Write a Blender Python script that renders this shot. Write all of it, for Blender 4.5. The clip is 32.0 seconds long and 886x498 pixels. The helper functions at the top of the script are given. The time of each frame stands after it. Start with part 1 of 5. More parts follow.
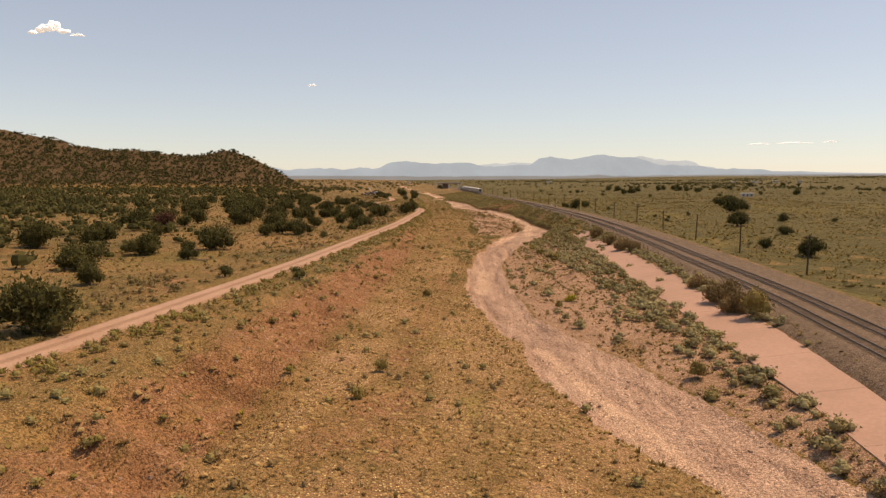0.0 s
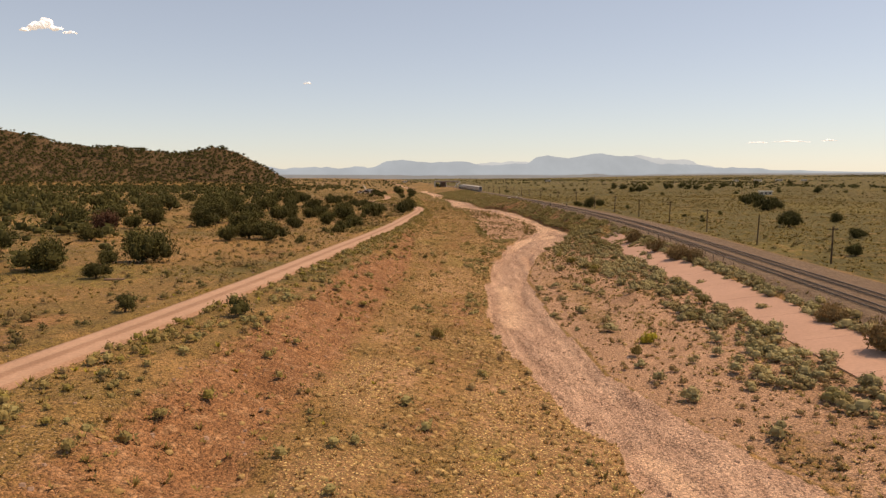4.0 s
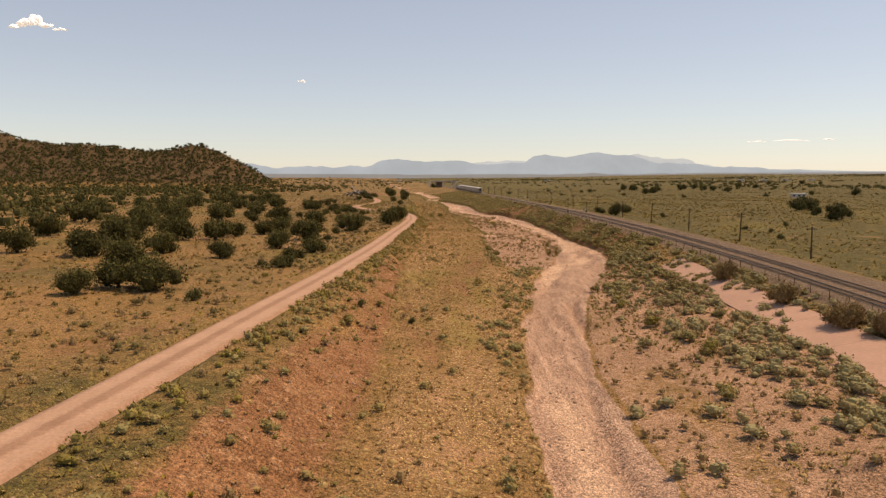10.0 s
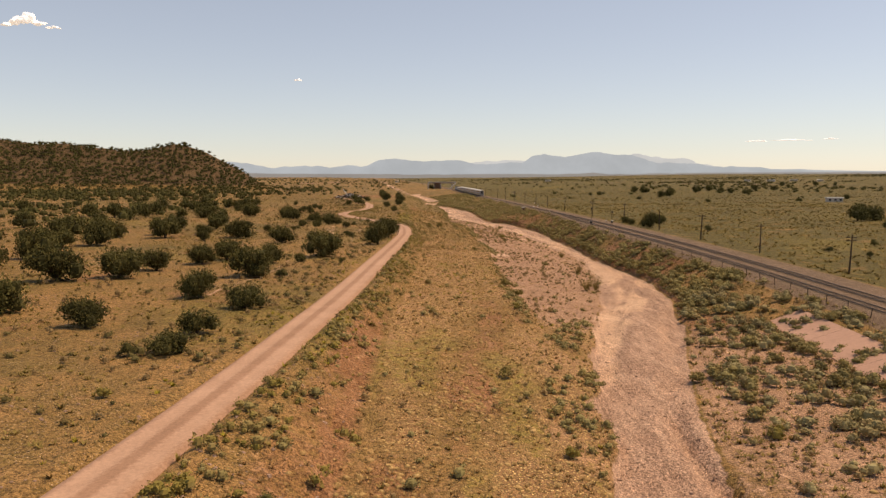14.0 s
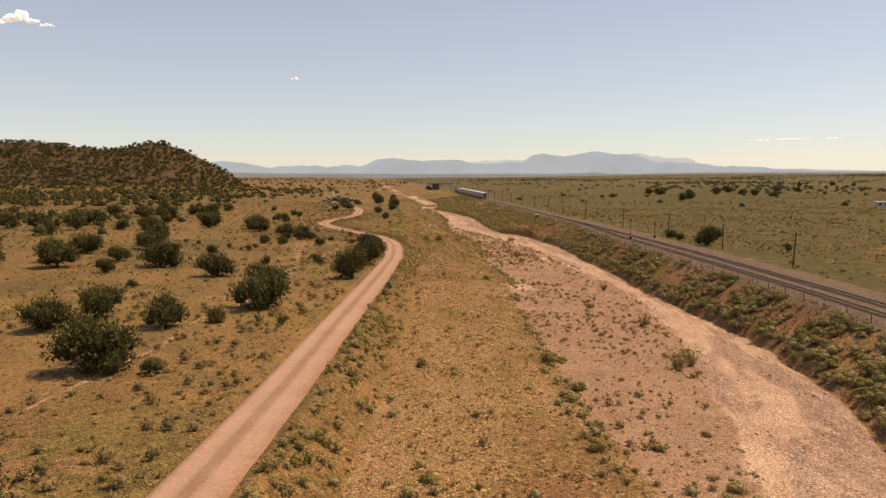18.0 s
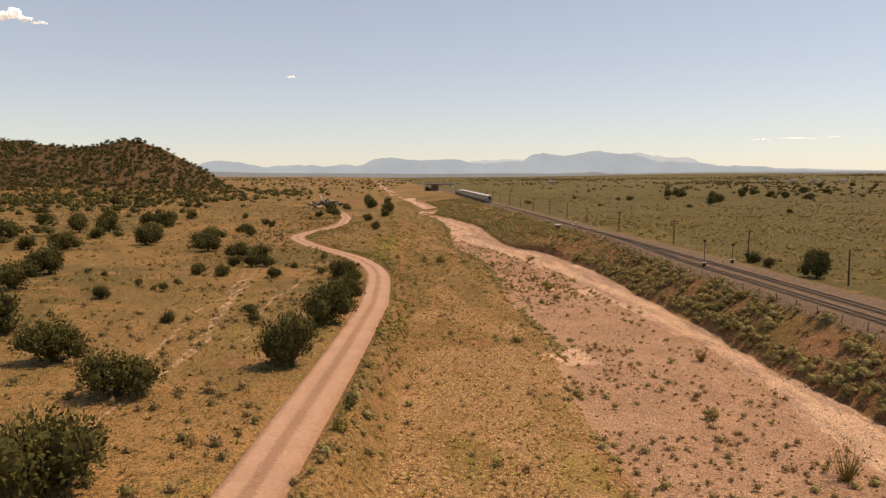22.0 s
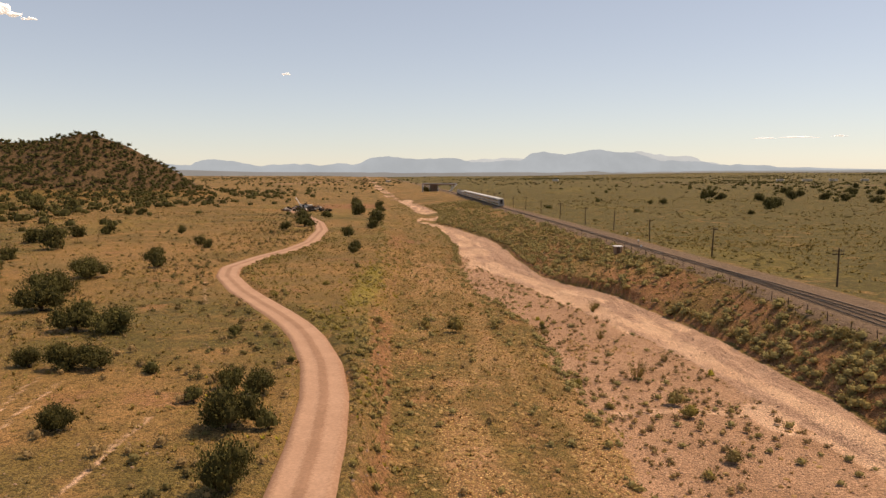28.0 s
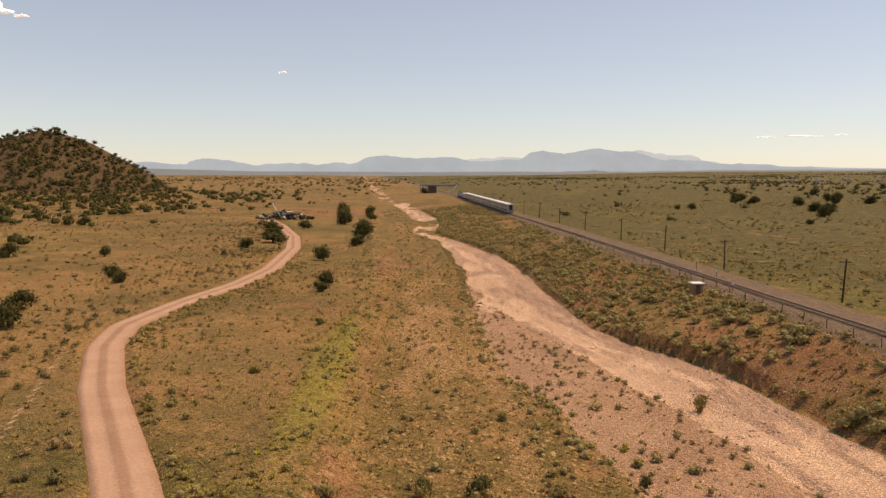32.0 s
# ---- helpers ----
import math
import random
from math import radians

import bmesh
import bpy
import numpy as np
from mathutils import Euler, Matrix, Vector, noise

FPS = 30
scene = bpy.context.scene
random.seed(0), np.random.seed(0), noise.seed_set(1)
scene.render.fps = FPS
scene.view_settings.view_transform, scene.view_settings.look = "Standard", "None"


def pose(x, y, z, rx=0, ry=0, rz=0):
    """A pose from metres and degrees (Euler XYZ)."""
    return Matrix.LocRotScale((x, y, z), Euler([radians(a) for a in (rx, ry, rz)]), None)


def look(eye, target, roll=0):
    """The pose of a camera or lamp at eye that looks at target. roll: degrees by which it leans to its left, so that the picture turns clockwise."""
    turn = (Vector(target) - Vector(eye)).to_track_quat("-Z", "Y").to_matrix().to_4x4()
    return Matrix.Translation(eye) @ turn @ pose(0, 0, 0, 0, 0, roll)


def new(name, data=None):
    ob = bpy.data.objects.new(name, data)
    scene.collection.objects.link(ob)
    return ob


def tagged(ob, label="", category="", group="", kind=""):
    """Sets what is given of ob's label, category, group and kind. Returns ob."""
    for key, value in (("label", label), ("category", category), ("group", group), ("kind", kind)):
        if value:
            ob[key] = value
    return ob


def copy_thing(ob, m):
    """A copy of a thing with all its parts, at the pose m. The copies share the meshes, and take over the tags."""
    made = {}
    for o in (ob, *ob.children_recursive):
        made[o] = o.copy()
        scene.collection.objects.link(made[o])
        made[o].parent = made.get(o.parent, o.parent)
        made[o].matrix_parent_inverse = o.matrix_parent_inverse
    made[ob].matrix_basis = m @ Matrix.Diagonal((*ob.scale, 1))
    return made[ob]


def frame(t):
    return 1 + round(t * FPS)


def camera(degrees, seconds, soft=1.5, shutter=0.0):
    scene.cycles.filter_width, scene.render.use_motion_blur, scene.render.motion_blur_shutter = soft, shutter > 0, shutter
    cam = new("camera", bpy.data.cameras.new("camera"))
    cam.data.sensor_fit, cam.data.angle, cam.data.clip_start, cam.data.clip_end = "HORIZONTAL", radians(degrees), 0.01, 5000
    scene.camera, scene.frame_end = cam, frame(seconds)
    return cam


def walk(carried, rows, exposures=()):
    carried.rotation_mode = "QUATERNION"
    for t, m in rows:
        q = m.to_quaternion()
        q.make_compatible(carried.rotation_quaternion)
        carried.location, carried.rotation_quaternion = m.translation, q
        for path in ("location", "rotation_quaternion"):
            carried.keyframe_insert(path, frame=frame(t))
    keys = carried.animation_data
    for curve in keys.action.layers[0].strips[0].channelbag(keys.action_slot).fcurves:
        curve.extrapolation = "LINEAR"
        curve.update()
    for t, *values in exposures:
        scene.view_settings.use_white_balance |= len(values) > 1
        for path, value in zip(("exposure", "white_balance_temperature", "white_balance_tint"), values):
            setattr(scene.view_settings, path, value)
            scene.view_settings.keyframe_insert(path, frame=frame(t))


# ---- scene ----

# ---------------------------------------------------------------- camera
cam = camera(62.98, 32.0, 1.4)
# seconds, x, y, height, heading, tilt
ROWS = [
    (0.0, 0.00, 0.00, 22.00, 0.000, -5.888),
    (0.5, -0.10, 4.85, 21.91, -0.042, -5.897),
    (1.0, -0.25, 9.68, 21.78, -0.082, -5.905),
    (1.5, -0.55, 14.44, 21.59, -0.121, -5.913),
    (2.0, -1.01, 19.07, 21.28, -0.159, -5.921),
    (2.5, -1.48, 23.56, 20.89, -0.196, -5.929),
    (3.0, -1.85, 27.95, 20.56, -0.231, -5.936),
    (3.5, -2.08, 32.26, 20.30, -0.266, -5.943),
    (5.5, -2.51, 49.53, 19.75, -0.394, -5.969),
    (6.0, -2.55, 53.97, 19.71, -0.423, -5.975),
    (7.0, -2.49, 63.29, 19.79, -0.480, -5.986),
    (8.0, -2.37, 73.28, 19.89, -0.533, -5.997),
    (9.0, -2.37, 83.98, 20.24, -0.583, -6.007),
    (10.0, -2.33, 95.20, 20.86, -0.629, -6.017),
    (11.0, -2.22, 106.95, 21.34, -0.674, -6.026),
    (12.0, -2.18, 119.01, 21.88, -0.715, -6.035),
    (13.0, -2.27, 131.24, 22.30, -0.755, -6.043),
    (14.0, -2.44, 143.71, 22.31, -0.792, -6.051),
    (14.5, -2.51, 150.15, 22.35, -0.810, -6.055),
    (16.5, -2.56, 176.65, 22.65, -0.878, -6.072),
    (17.0, -2.51, 183.39, 22.77, -0.894, -6.076),
    (18.0, -2.29, 197.14, 23.06, -0.926, -6.085),
    (19.0, -2.23, 211.13, 23.29, -0.957, -6.093),
    (20.0, -2.29, 225.20, 23.57, -0.987, -6.102),
    (21.0, -2.34, 238.96, 23.53, -1.017, -6.112),
    (22.0, -2.53, 252.59, 23.69, -1.047, -6.122),
    (23.0, -2.69, 266.08, 23.90, -1.077, -6.132),
    (24.0, -2.83, 279.47, 23.78, -1.108, -6.144),
    (25.0, -3.00, 292.92, 23.50, -1.139, -6.156),
    (25.5, -3.12, 299.70, 23.41, -1.155, -6.162),
    (27.5, -3.67, 327.03, 23.37, -1.221, -6.190),
    (28.0, -3.76, 333.88, 23.31, -1.238, -6.197),
    (29.0, -3.80, 347.66, 23.36, -1.274, -6.213),
    (30.0, -3.73, 361.45, 23.75, -1.312, -6.230),
    (31.0, -3.81, 374.96, 24.21, -1.352, -6.249),
    (32.0, -3.82, 388.00, 24.31, -1.394, -6.268),
]
walk(cam, [(t, pose(x, y, z, 90 + tilt, 0, yaw)) for t, x, y, z, yaw, tilt in ROWS], [(0.0, 0.12, 8640, 17.5), (32.0, 0.12, 8640, 17.5)])

# ---------------------------------------------------------------- light
SUN_DIR = Vector((0.50, 0.14, 0.88)).normalized()
world = bpy.data.worlds.new("world")
scene.world = world
world.use_nodes = True
wn, wl = world.node_tree.nodes, world.node_tree.links
wn.clear()
sky = wn.new("ShaderNodeTexSky")
sky.sky_type = "NISHITA"
sky.sun_disc = False
sky.sun_elevation = math.asin(SUN_DIR.z)
sky.sun_rotation = math.atan2(SUN_DIR.x, SUN_DIR.y)
sky.altitude = 1900
sky.air_density, sky.dust_density, sky.ozone_density = 1.15, 0.45, 1.6
bgd = wn.new("ShaderNodeBackground")
bgd.inputs["Strength"].default_value = 0.111
wout = wn.new("ShaderNodeOutputWorld")
haze = wn.new("ShaderNodeHueSaturation")
haze.inputs["Saturation"].default_value = 0.8
tint = wn.new("ShaderNodeMix")
tint.data_type, tint.blend_type = "RGBA", "MULTIPLY"
tint.inputs[0].default_value = 1.0
tint.inputs[7].default_value = (0.915, 0.99, 1.14, 1)
wl.new(sky.outputs[0], tint.inputs[6])
wl.new(tint.outputs[2], haze.inputs["Color"])
veil = wn.new("ShaderNodeMix")
veil.data_type = "RGBA"
veil.inputs[0].default_value = 0.3
veil.inputs[7].default_value = (3.4, 4.9, 6.6, 1)
wl.new(haze.outputs[0], veil.inputs[6])
wl.new(veil.outputs[2], bgd.inputs["Color"])
wl.new(bgd.outputs[0], wout.inputs["Surface"])
sun_data = bpy.data.lights.new("sun", "SUN")
sun_data.energy = 3.6
sun_data.angle = radians(0.6)
sun_data.color = (1.0, 0.865, 0.72)
sun = new("sun", sun_data)
sun.matrix_world = look((0, 0, 300), Vector((0, 0, 300)) - SUN_DIR)


# ---------------------------------------------------------------- materials
def material(name, rough=0.9, metal=0.0):
    m = bpy.data.materials.new(name)
    m.use_nodes = True
    n, l = m.node_tree.nodes, m.node_tree.links
    b = n["Principled BSDF"]
    b.inputs["Roughness"].default_value = rough
    b.inputs["Metallic"].default_value = metal
    b.inputs["Specular IOR Level"].default_value = 0.2
    return m, n, l, b


def mix(n, l, fac, a, b, mode="MIX"):
    x = n.new("ShaderNodeMix")
    x.data_type = "RGBA"
    x.blend_type = mode
    for sock, v in ((x.inputs[0], fac), (x.inputs[6], a), (x.inputs[7], b)):
        if hasattr(v, "is_output"):
            l.new(v, sock)
        elif isinstance(v, (int, float)):
            sock.default_value = v
        else:
            sock.default_value = (*v, 1)
    return x.outputs[2]


def noise_tex(n, l, scale, detail=4, rough=0.6, coords=None):
    t = n.new("ShaderNodeTexNoise")
    t.inputs["Scale"].default_value = scale
    t.inputs["Detail"].default_value = detail
    t.inputs["Roughness"].default_value = rough
    if coords is None:
        coords = n.new("ShaderNodeNewGeometry").outputs["Position"]
    l.new(coords, t.inputs["Vector"])
    return t.outputs["Fac"]


def ramp(n, l, fac, lo, hi):
    r = n.new("ShaderNodeMapRange")
    r.interpolation_type = "SMOOTHSTEP"
    r.inputs[1].default_value, r.inputs[2].default_value = lo, hi
    l.new(fac, r.inputs[0])
    return r.outputs[0]


def clumps(n, l, scale, lo, hi, pos, warp):
    """1 in the middle of round clumps, 0 between them."""
    v = n.new("ShaderNodeTexVoronoi")
    v.inputs["Scale"].default_value = scale
    l.new(pos, v.inputs["Vector"])
    d = math_node(n, l, "ADD", v.outputs["Distance"], math_node(n, l, "MULTIPLY", math_node(n, l, "SUBTRACT", warp, 0.5), 0.55))
    return math_node(n, l, "SUBTRACT", 1.0, ramp(n, l, d, lo, hi))


def attr(n, name):
    a = n.new("ShaderNodeAttribute")
    a.attribute_name = name
    return a.outputs["Fac"]


def math_node(n, l, op, a, b=0.0):
    x = n.new("ShaderNodeMath")
    x.operation = op
    for sock, v in ((x.inputs[0], a), (x.inputs[1], b)):
        if hasattr(v, "is_output"):
            l.new(v, sock)
        else:
            sock.default_value = v
    return x.outputs[0]


def bump(n, l, b, height, strength, dist):
    x = n.new("ShaderNodeBump")
    x.inputs["Strength"].default_value = strength
    x.inputs["Distance"].default_value = dist
    l.new(height, x.inputs["Height"])
    l.new(x.outputs[0], b.inputs["Normal"])


def mottled(name, ca, cb, scale=1.0, rough=0.9, metal=0.0, bump_d=0.0, fine=None, vary=0.0, grain=0.55):
    """A surface of two tones at a coarse and a fine scale, with relief."""
    m, n, l, b = material(name, rough, metal)
    big = ramp(n, l, noise_tex(n, l, scale, 5), 0.35, 0.65)
    c = mix(n, l, big, ca, cb)
    f = noise_tex(n, l, (fine or scale * 9), 3, 0.7)
    c = mix(n, l, grain, c, mix(n, l, ramp(n, l, f, 0.3, 0.7), (0.62, 0.62, 0.62), (1.3, 1.3, 1.3)), "MULTIPLY")
    if vary:
        o = n.new("ShaderNodeObjectInfo")
        hs = n.new("ShaderNodeHueSaturation")
        l.new(c, hs.inputs["Color"])
        l.new(math_node(n, l, "ADD", math_node(n, l, "MULTIPLY", o.outputs["Random"], vary * 2), 1 - vary), hs.inputs["Value"])
        c = hs.outputs[0]
    l.new(c, b.inputs["Base Color"])
    if bump_d:
        bump(n, l, b, f, 0.6, bump_d)
    return m


def ground_material():
    m, n, l, b = material("dry_earth", 0.95)
    pos = n.new("ShaderNodeNewGeometry").outputs["Position"]
    n_big = noise_tex(n, l, 0.02, 5, 0.6, pos)
    n_mid = noise_tex(n, l, 0.16, 5, 0.65, pos)
    n_sml = noise_tex(n, l, 1.1, 4, 0.7, pos)
    n_fin = noise_tex(n, l, 5.0, 3, 0.7, pos)
    n_grit = noise_tex(n, l, 13.0, 2, 0.75, pos)
    straw = mix(n, l, ramp(n, l, n_mid, 0.36, 0.66), (0.335, 0.192, 0.078), (0.255, 0.15, 0.054))
    straw = mix(n, l, ramp(n, l, n_sml, 0.45, 0.68), straw, (0.32, 0.195, 0.078))
    straw = mix(n, l, ramp(n, l, n_fin, 0.58, 0.72), straw, (0.10, 0.068, 0.020))
    green = mix(n, l, ramp(n, l, n_sml, 0.4, 0.62), (0.082, 0.073, 0.021), (0.130, 0.106, 0.034))
    green = mix(n, l, ramp(n, l, n_mid, 0.5, 0.68), green, (0.165, 0.124, 0.040))
    weed = clumps(n, l, 0.75, 0.2, 0.5, pos, n_fin)
    green = mix(n, l, math_node(n, l, "MULTIPLY", weed, 0.6), green, (0.062, 0.05, 0.013))
    straw = mix(n, l, math_node(n, l, "MULTIPLY", clumps(n, l, 1.25, 0.2, 0.46, pos, n_fin), 0.6), straw, (0.10, 0.064, 0.018))
    brown = mix(n, l, ramp(n, l, n_sml, 0.4, 0.62), (0.085, 0.058, 0.026), (0.15, 0.092, 0.048))
    red = mix(n, l, ramp(n, l, n_mid, 0.38, 0.62), (0.275, 0.138, 0.066), (0.22, 0.105, 0.048))
    red = mix(n, l, ramp(n, l, n_sml, 0.5, 0.68), red, (0.35, 0.198, 0.105))
    pebble = n.new("ShaderNodeTexVoronoi")
    pebble.inputs["Scale"].default_value = 4.2
    l.new(pos, pebble.inputs["Vector"])
    cobbles = n.new("ShaderNodeTexVoronoi")
    cobbles.inputs["Scale"].default_value = 1.7
    l.new(pos, cobbles.inputs["Vector"])
    speck = mix(n, l, pebble.outputs["Color"], (0.66, 0.65, 0.64), (1.3, 1.29, 1.27))
    gravel = mix(n, l, ramp(n, l, n_mid, 0.36, 0.64), (0.455, 0.305, 0.222), (0.385, 0.248, 0.178))
    gravel = mix(n, l, math_node(n, l, "MULTIPLY", ramp(n, l, n_sml, 0.5, 0.66), 0.6), gravel, (0.33, 0.20, 0.138))
    gravel = mix(n, l, math_node(n, l, "MULTIPLY", ramp(n, l, n_grit, 0.62, 0.7), 0.7), gravel, (0.19, 0.118, 0.078))
    gravel = mix(n, l, 0.75, gravel, speck, "MULTIPLY")
    flow = n.new("ShaderNodeMapping")
    flow.inputs["Scale"].default_value = (1.0, 0.13, 1.0)
    l.new(pos, flow.inputs["Vector"])
    ripple = noise_tex(n, l, 0.75, 5, 0.6, flow.outputs[0])
    in_bed = attr(n, "flow")
    line = math_node(n, l, "SUBTRACT", 1.0, ramp(n, l, math_node(n, l, "ABSOLUTE", math_node(n, l, "SUBTRACT", ripple, 0.5)), 0.004, 0.018))
    gravel = mix(n, l, math_node(n, l, "MULTIPLY", math_node(n, l, "MULTIPLY", line, in_bed), 0.55), gravel, (0.19, 0.118, 0.08))
    gravel = mix(n, l, math_node(n, l, "MULTIPLY", math_node(n, l, "MULTIPLY", ramp(n, l, ripple, 0.53, 0.62), in_bed), 0.6), gravel, (0.53, 0.36, 0.26))
    loam = mix(n, l, ramp(n, l, n_mid, 0.38, 0.62), (0.395, 0.245, 0.158), (0.325, 0.197, 0.122))
    loam = mix(n, l, ramp(n, l, n_sml, 0.52, 0.7), loam, (0.455, 0.295, 0.195))
    loam = mix(n, l, math_node(n, l, "MULTIPLY", ramp(n, l, n_grit, 0.6, 0.7), 0.55), loam, (0.17, 0.10, 0.06))
    loam = mix(n, l, 0.45, loam, speck, "MULTIPLY")
    silt = mix(n, l, ramp(n, l, n_mid, 0.36, 0.64), (0.58, 0.395, 0.275), (0.50, 0.33, 0.225))
    ballast = mix(n, l, ramp(n, l, n_sml, 0.4, 0.6), (0.15, 0.104, 0.07), (0.20, 0.14, 0.095))
    cobble = mix(n, l, ramp(n, l, n_sml, 0.36, 0.62), (0.41, 0.27, 0.195), (0.34, 0.22, 0.157))
    sand = mix(n, l, ramp(n, l, n_sml, 0.38, 0.62), (0.455, 0.272, 0.155), (0.35, 0.198, 0.102))
    grass = clumps(n, l, 4.0, 0.24, 0.42, pos, n_fin)
    blade = mix(n, l, pebble.outputs["Color"], (0.47, 0.315, 0.118), (0.82, 0.60, 0.28))
    thick = ramp(n, l, n_mid, 0.3, 0.5)
    # shade between grass clumps is painted in: dark gaps, then dark specks
    sand = mix(n, l, math_node(n, l, "MULTIPLY", thick, 0.75), sand, (0.225, 0.128, 0.052))
    sand = mix(n, l, math_node(n, l, "MULTIPLY", grass, thick), sand, blade)
    sand = mix(n, l, math_node(n, l, "MULTIPLY", clumps(n, l, 1.3, 0.1, 0.34, pos, n_fin), 0.7), sand, (0.10, 0.064, 0.02))
    c = mix(n, l, math_node(n, l, "MULTIPLY", attr(n, "green"), ramp(n, l, n_mid, 0.25, 0.6)), straw, green)
    lush = mix(n, l, ramp(n, l, n_sml, 0.38, 0.62), (0.185, 0.15, 0.032), (0.265, 0.205, 0.052))
    dots = math_node(n, l, "MULTIPLY", clumps(n, l, 2.4, 0.18, 0.42, pos, n_fin), ramp(n, l, n_mid, 0.3, 0.55))
    lush = mix(n, l, math_node(n, l, "MULTIPLY", dots, 0.6), lush, (0.10, 0.074, 0.018))
    c = mix(n, l, math_node(n, l, "MULTIPLY", dots, 0.6), c, (0.095, 0.064, 0.018))
    chip = math_node(n, l, "MULTIPLY", clumps(n, l, 4.4, 0.08, 0.26, pos, n_grit), ramp(n, l, n_big, 0.44, 0.56))
    c = mix(n, l, math_node(n, l, "MULTIPLY", math_node(n, l, "MULTIPLY", chip, ramp(n, l, n_mid, 0.42, 0.56)), attr(n, "stony")), c, (0.62, 0.45, 0.31))
    edge = math_node(n, l, "MULTIPLY", math_node(n, l, "SUBTRACT", n_sml, 0.5), 0.9)
    for name, col in (("hill", brown), ("sand", sand), ("lush", lush), ("red", red), ("gravel", gravel), ("loam", loam), ("cobble", cobble), ("silt", silt), ("ballast", ballast)):
        f = ramp(n, l, math_node(n, l, "ADD", attr(n, name), edge), 0.3, 0.7)
        c = mix(n, l, f, c, col)
    c = mix(n, l, 0.9, c, mix(n, l, ramp(n, l, n_fin, 0.32, 0.68), (0.52, 0.51, 0.50), (1.5, 1.47, 1.42)), "MULTIPLY")
    c = mix(n, l, 0.8, c, mix(n, l, ramp(n, l, n_grit, 0.36, 0.64), (0.55, 0.54, 0.53), (1.46, 1.38, 1.30)), "MULTIPLY")
    l.new(c, b.inputs["Base Color"])
    h = math_node(n, l, "ADD", math_node(n, l, "MULTIPLY", n_sml, 0.6), math_node(n, l, "ADD", math_node(n, l, "MULTIPLY", n_fin, 0.4), math_node(n, l, "MULTIPLY", grass, 0.35)))
    bump(n, l, b, h, 0.9, 0.35)
    return m


GROUND = ground_material()


def road_material():
    m, n, l, b = material("road_dirt", 0.95)
    big = ramp(n, l, noise_tex(n, l, 0.3, 5), 0.35, 0.65)
    f = noise_tex(n, l, 4.0, 4, 0.7)
    crownc = mix(n, l, big, (0.35, 0.202, 0.128), (0.30, 0.17, 0.106))
    rut = mix(n, l, big, (0.465, 0.285, 0.19), (0.42, 0.252, 0.165))
    wob = math_node(n, l, "MULTIPLY", math_node(n, l, "SUBTRACT", f, 0.5), 0.5)
    c = mix(n, l, ramp(n, l, math_node(n, l, "ADD", attr(n, "rut"), wob), 0.25, 0.75), crownc, rut)
    c = mix(n, l, 0.5, c, mix(n, l, ramp(n, l, f, 0.3, 0.7), (0.75, 0.75, 0.75), (1.2, 1.2, 1.2)), "MULTIPLY")
    l.new(c, b.inputs["Base Color"])
    bump(n, l, b, f, 0.5, 0.06)
    return m


ROAD = road_material()
APRON = mottled("pink_concrete", (0.46, 0.275, 0.195), (0.41, 0.243, 0.172), 0.12, 0.9, 0, 0.02, 2.5, grain=0.2)
STEEL = mottled("rail_steel", (0.17, 0.125, 0.092), (0.24, 0.18, 0.135), 1.5, 0.6, 0.15)
TIE = mottled("tie_wood", (0.14, 0.098, 0.066), (0.20, 0.14, 0.095), 1.2, 0.9)
POLE = mottled("pole_wood", (0.055, 0.036, 0.024), (0.09, 0.06, 0.04), 1.5, 0.9)
BARK = mottled("bark", (0.09, 0.06, 0.04), (0.05, 0.034, 0.024), 3.0)
CARBODY = mottled("train_silver", (0.27, 0.245, 0.23), (0.35, 0.325, 0.305), 0.25, 0.5, 0.1, 0, 3.0)
CARROOF = mottled("train_roof", (0.66, 0.62, 0.57), (0.76, 0.72, 0.67), 0.2, 0.6)
DARK = mottled("dark_steel", (0.02, 0.018, 0.016), (0.045, 0.038, 0.032), 1.0, 0.7)
GLASSY = mottled("dark_glass", (0.03, 0.032, 0.036), (0.05, 0.05, 0.055), 0.5, 0.15)
STRIPE = mottled("train_stripe", (0.36, 0.33, 0.32), (0.44, 0.41, 0.39), 0.3, 0.6)
WHITE = mottled("white_paint", (0.75, 0.73, 0.70), (0.66, 0.63, 0.59), 1.0, 0.7)
CONCRETE = mottled("pale_concrete", (0.55, 0.50, 0.44), (0.45, 0.40, 0.35), 0.4, 0.9)
RUST = mottled("rusty_scrap", (0.16, 0.085, 0.05), (0.09, 0.055, 0.038), 0.8, 0.8)
TAN = mottled("tan_paint", (0.34, 0.21, 0.13), (0.27, 0.16, 0.10), 1.5, 0.8)
ROCK = mottled("pale_rock", (0.42, 0.27, 0.19), (0.30, 0.19, 0.13), 1.5, 0.95, 0, 0, 0, 0.25)


# Ridges glow evenly in one colour instead of taking the sun.
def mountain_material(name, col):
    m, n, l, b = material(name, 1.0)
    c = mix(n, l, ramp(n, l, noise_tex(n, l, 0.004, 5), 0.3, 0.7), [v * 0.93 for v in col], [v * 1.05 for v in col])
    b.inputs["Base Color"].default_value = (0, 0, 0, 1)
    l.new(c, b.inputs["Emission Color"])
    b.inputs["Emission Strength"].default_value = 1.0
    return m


# The haze of distance is mixed into these three glowing colours.
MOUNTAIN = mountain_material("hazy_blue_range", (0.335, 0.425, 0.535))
FOOTHILL = mountain_material("hazed_foothills", (0.225, 0.245, 0.27))
MOUNTAIN_FAR = mountain_material("hazed_far_range", (0.46, 0.545, 0.64))


# ---------------------------------------------------------------- the lie of the land
def table(*pairs):
    a = np.array(pairs, float)
    return lambda y: np.interp(y, a[:, 0], a[:, 1])


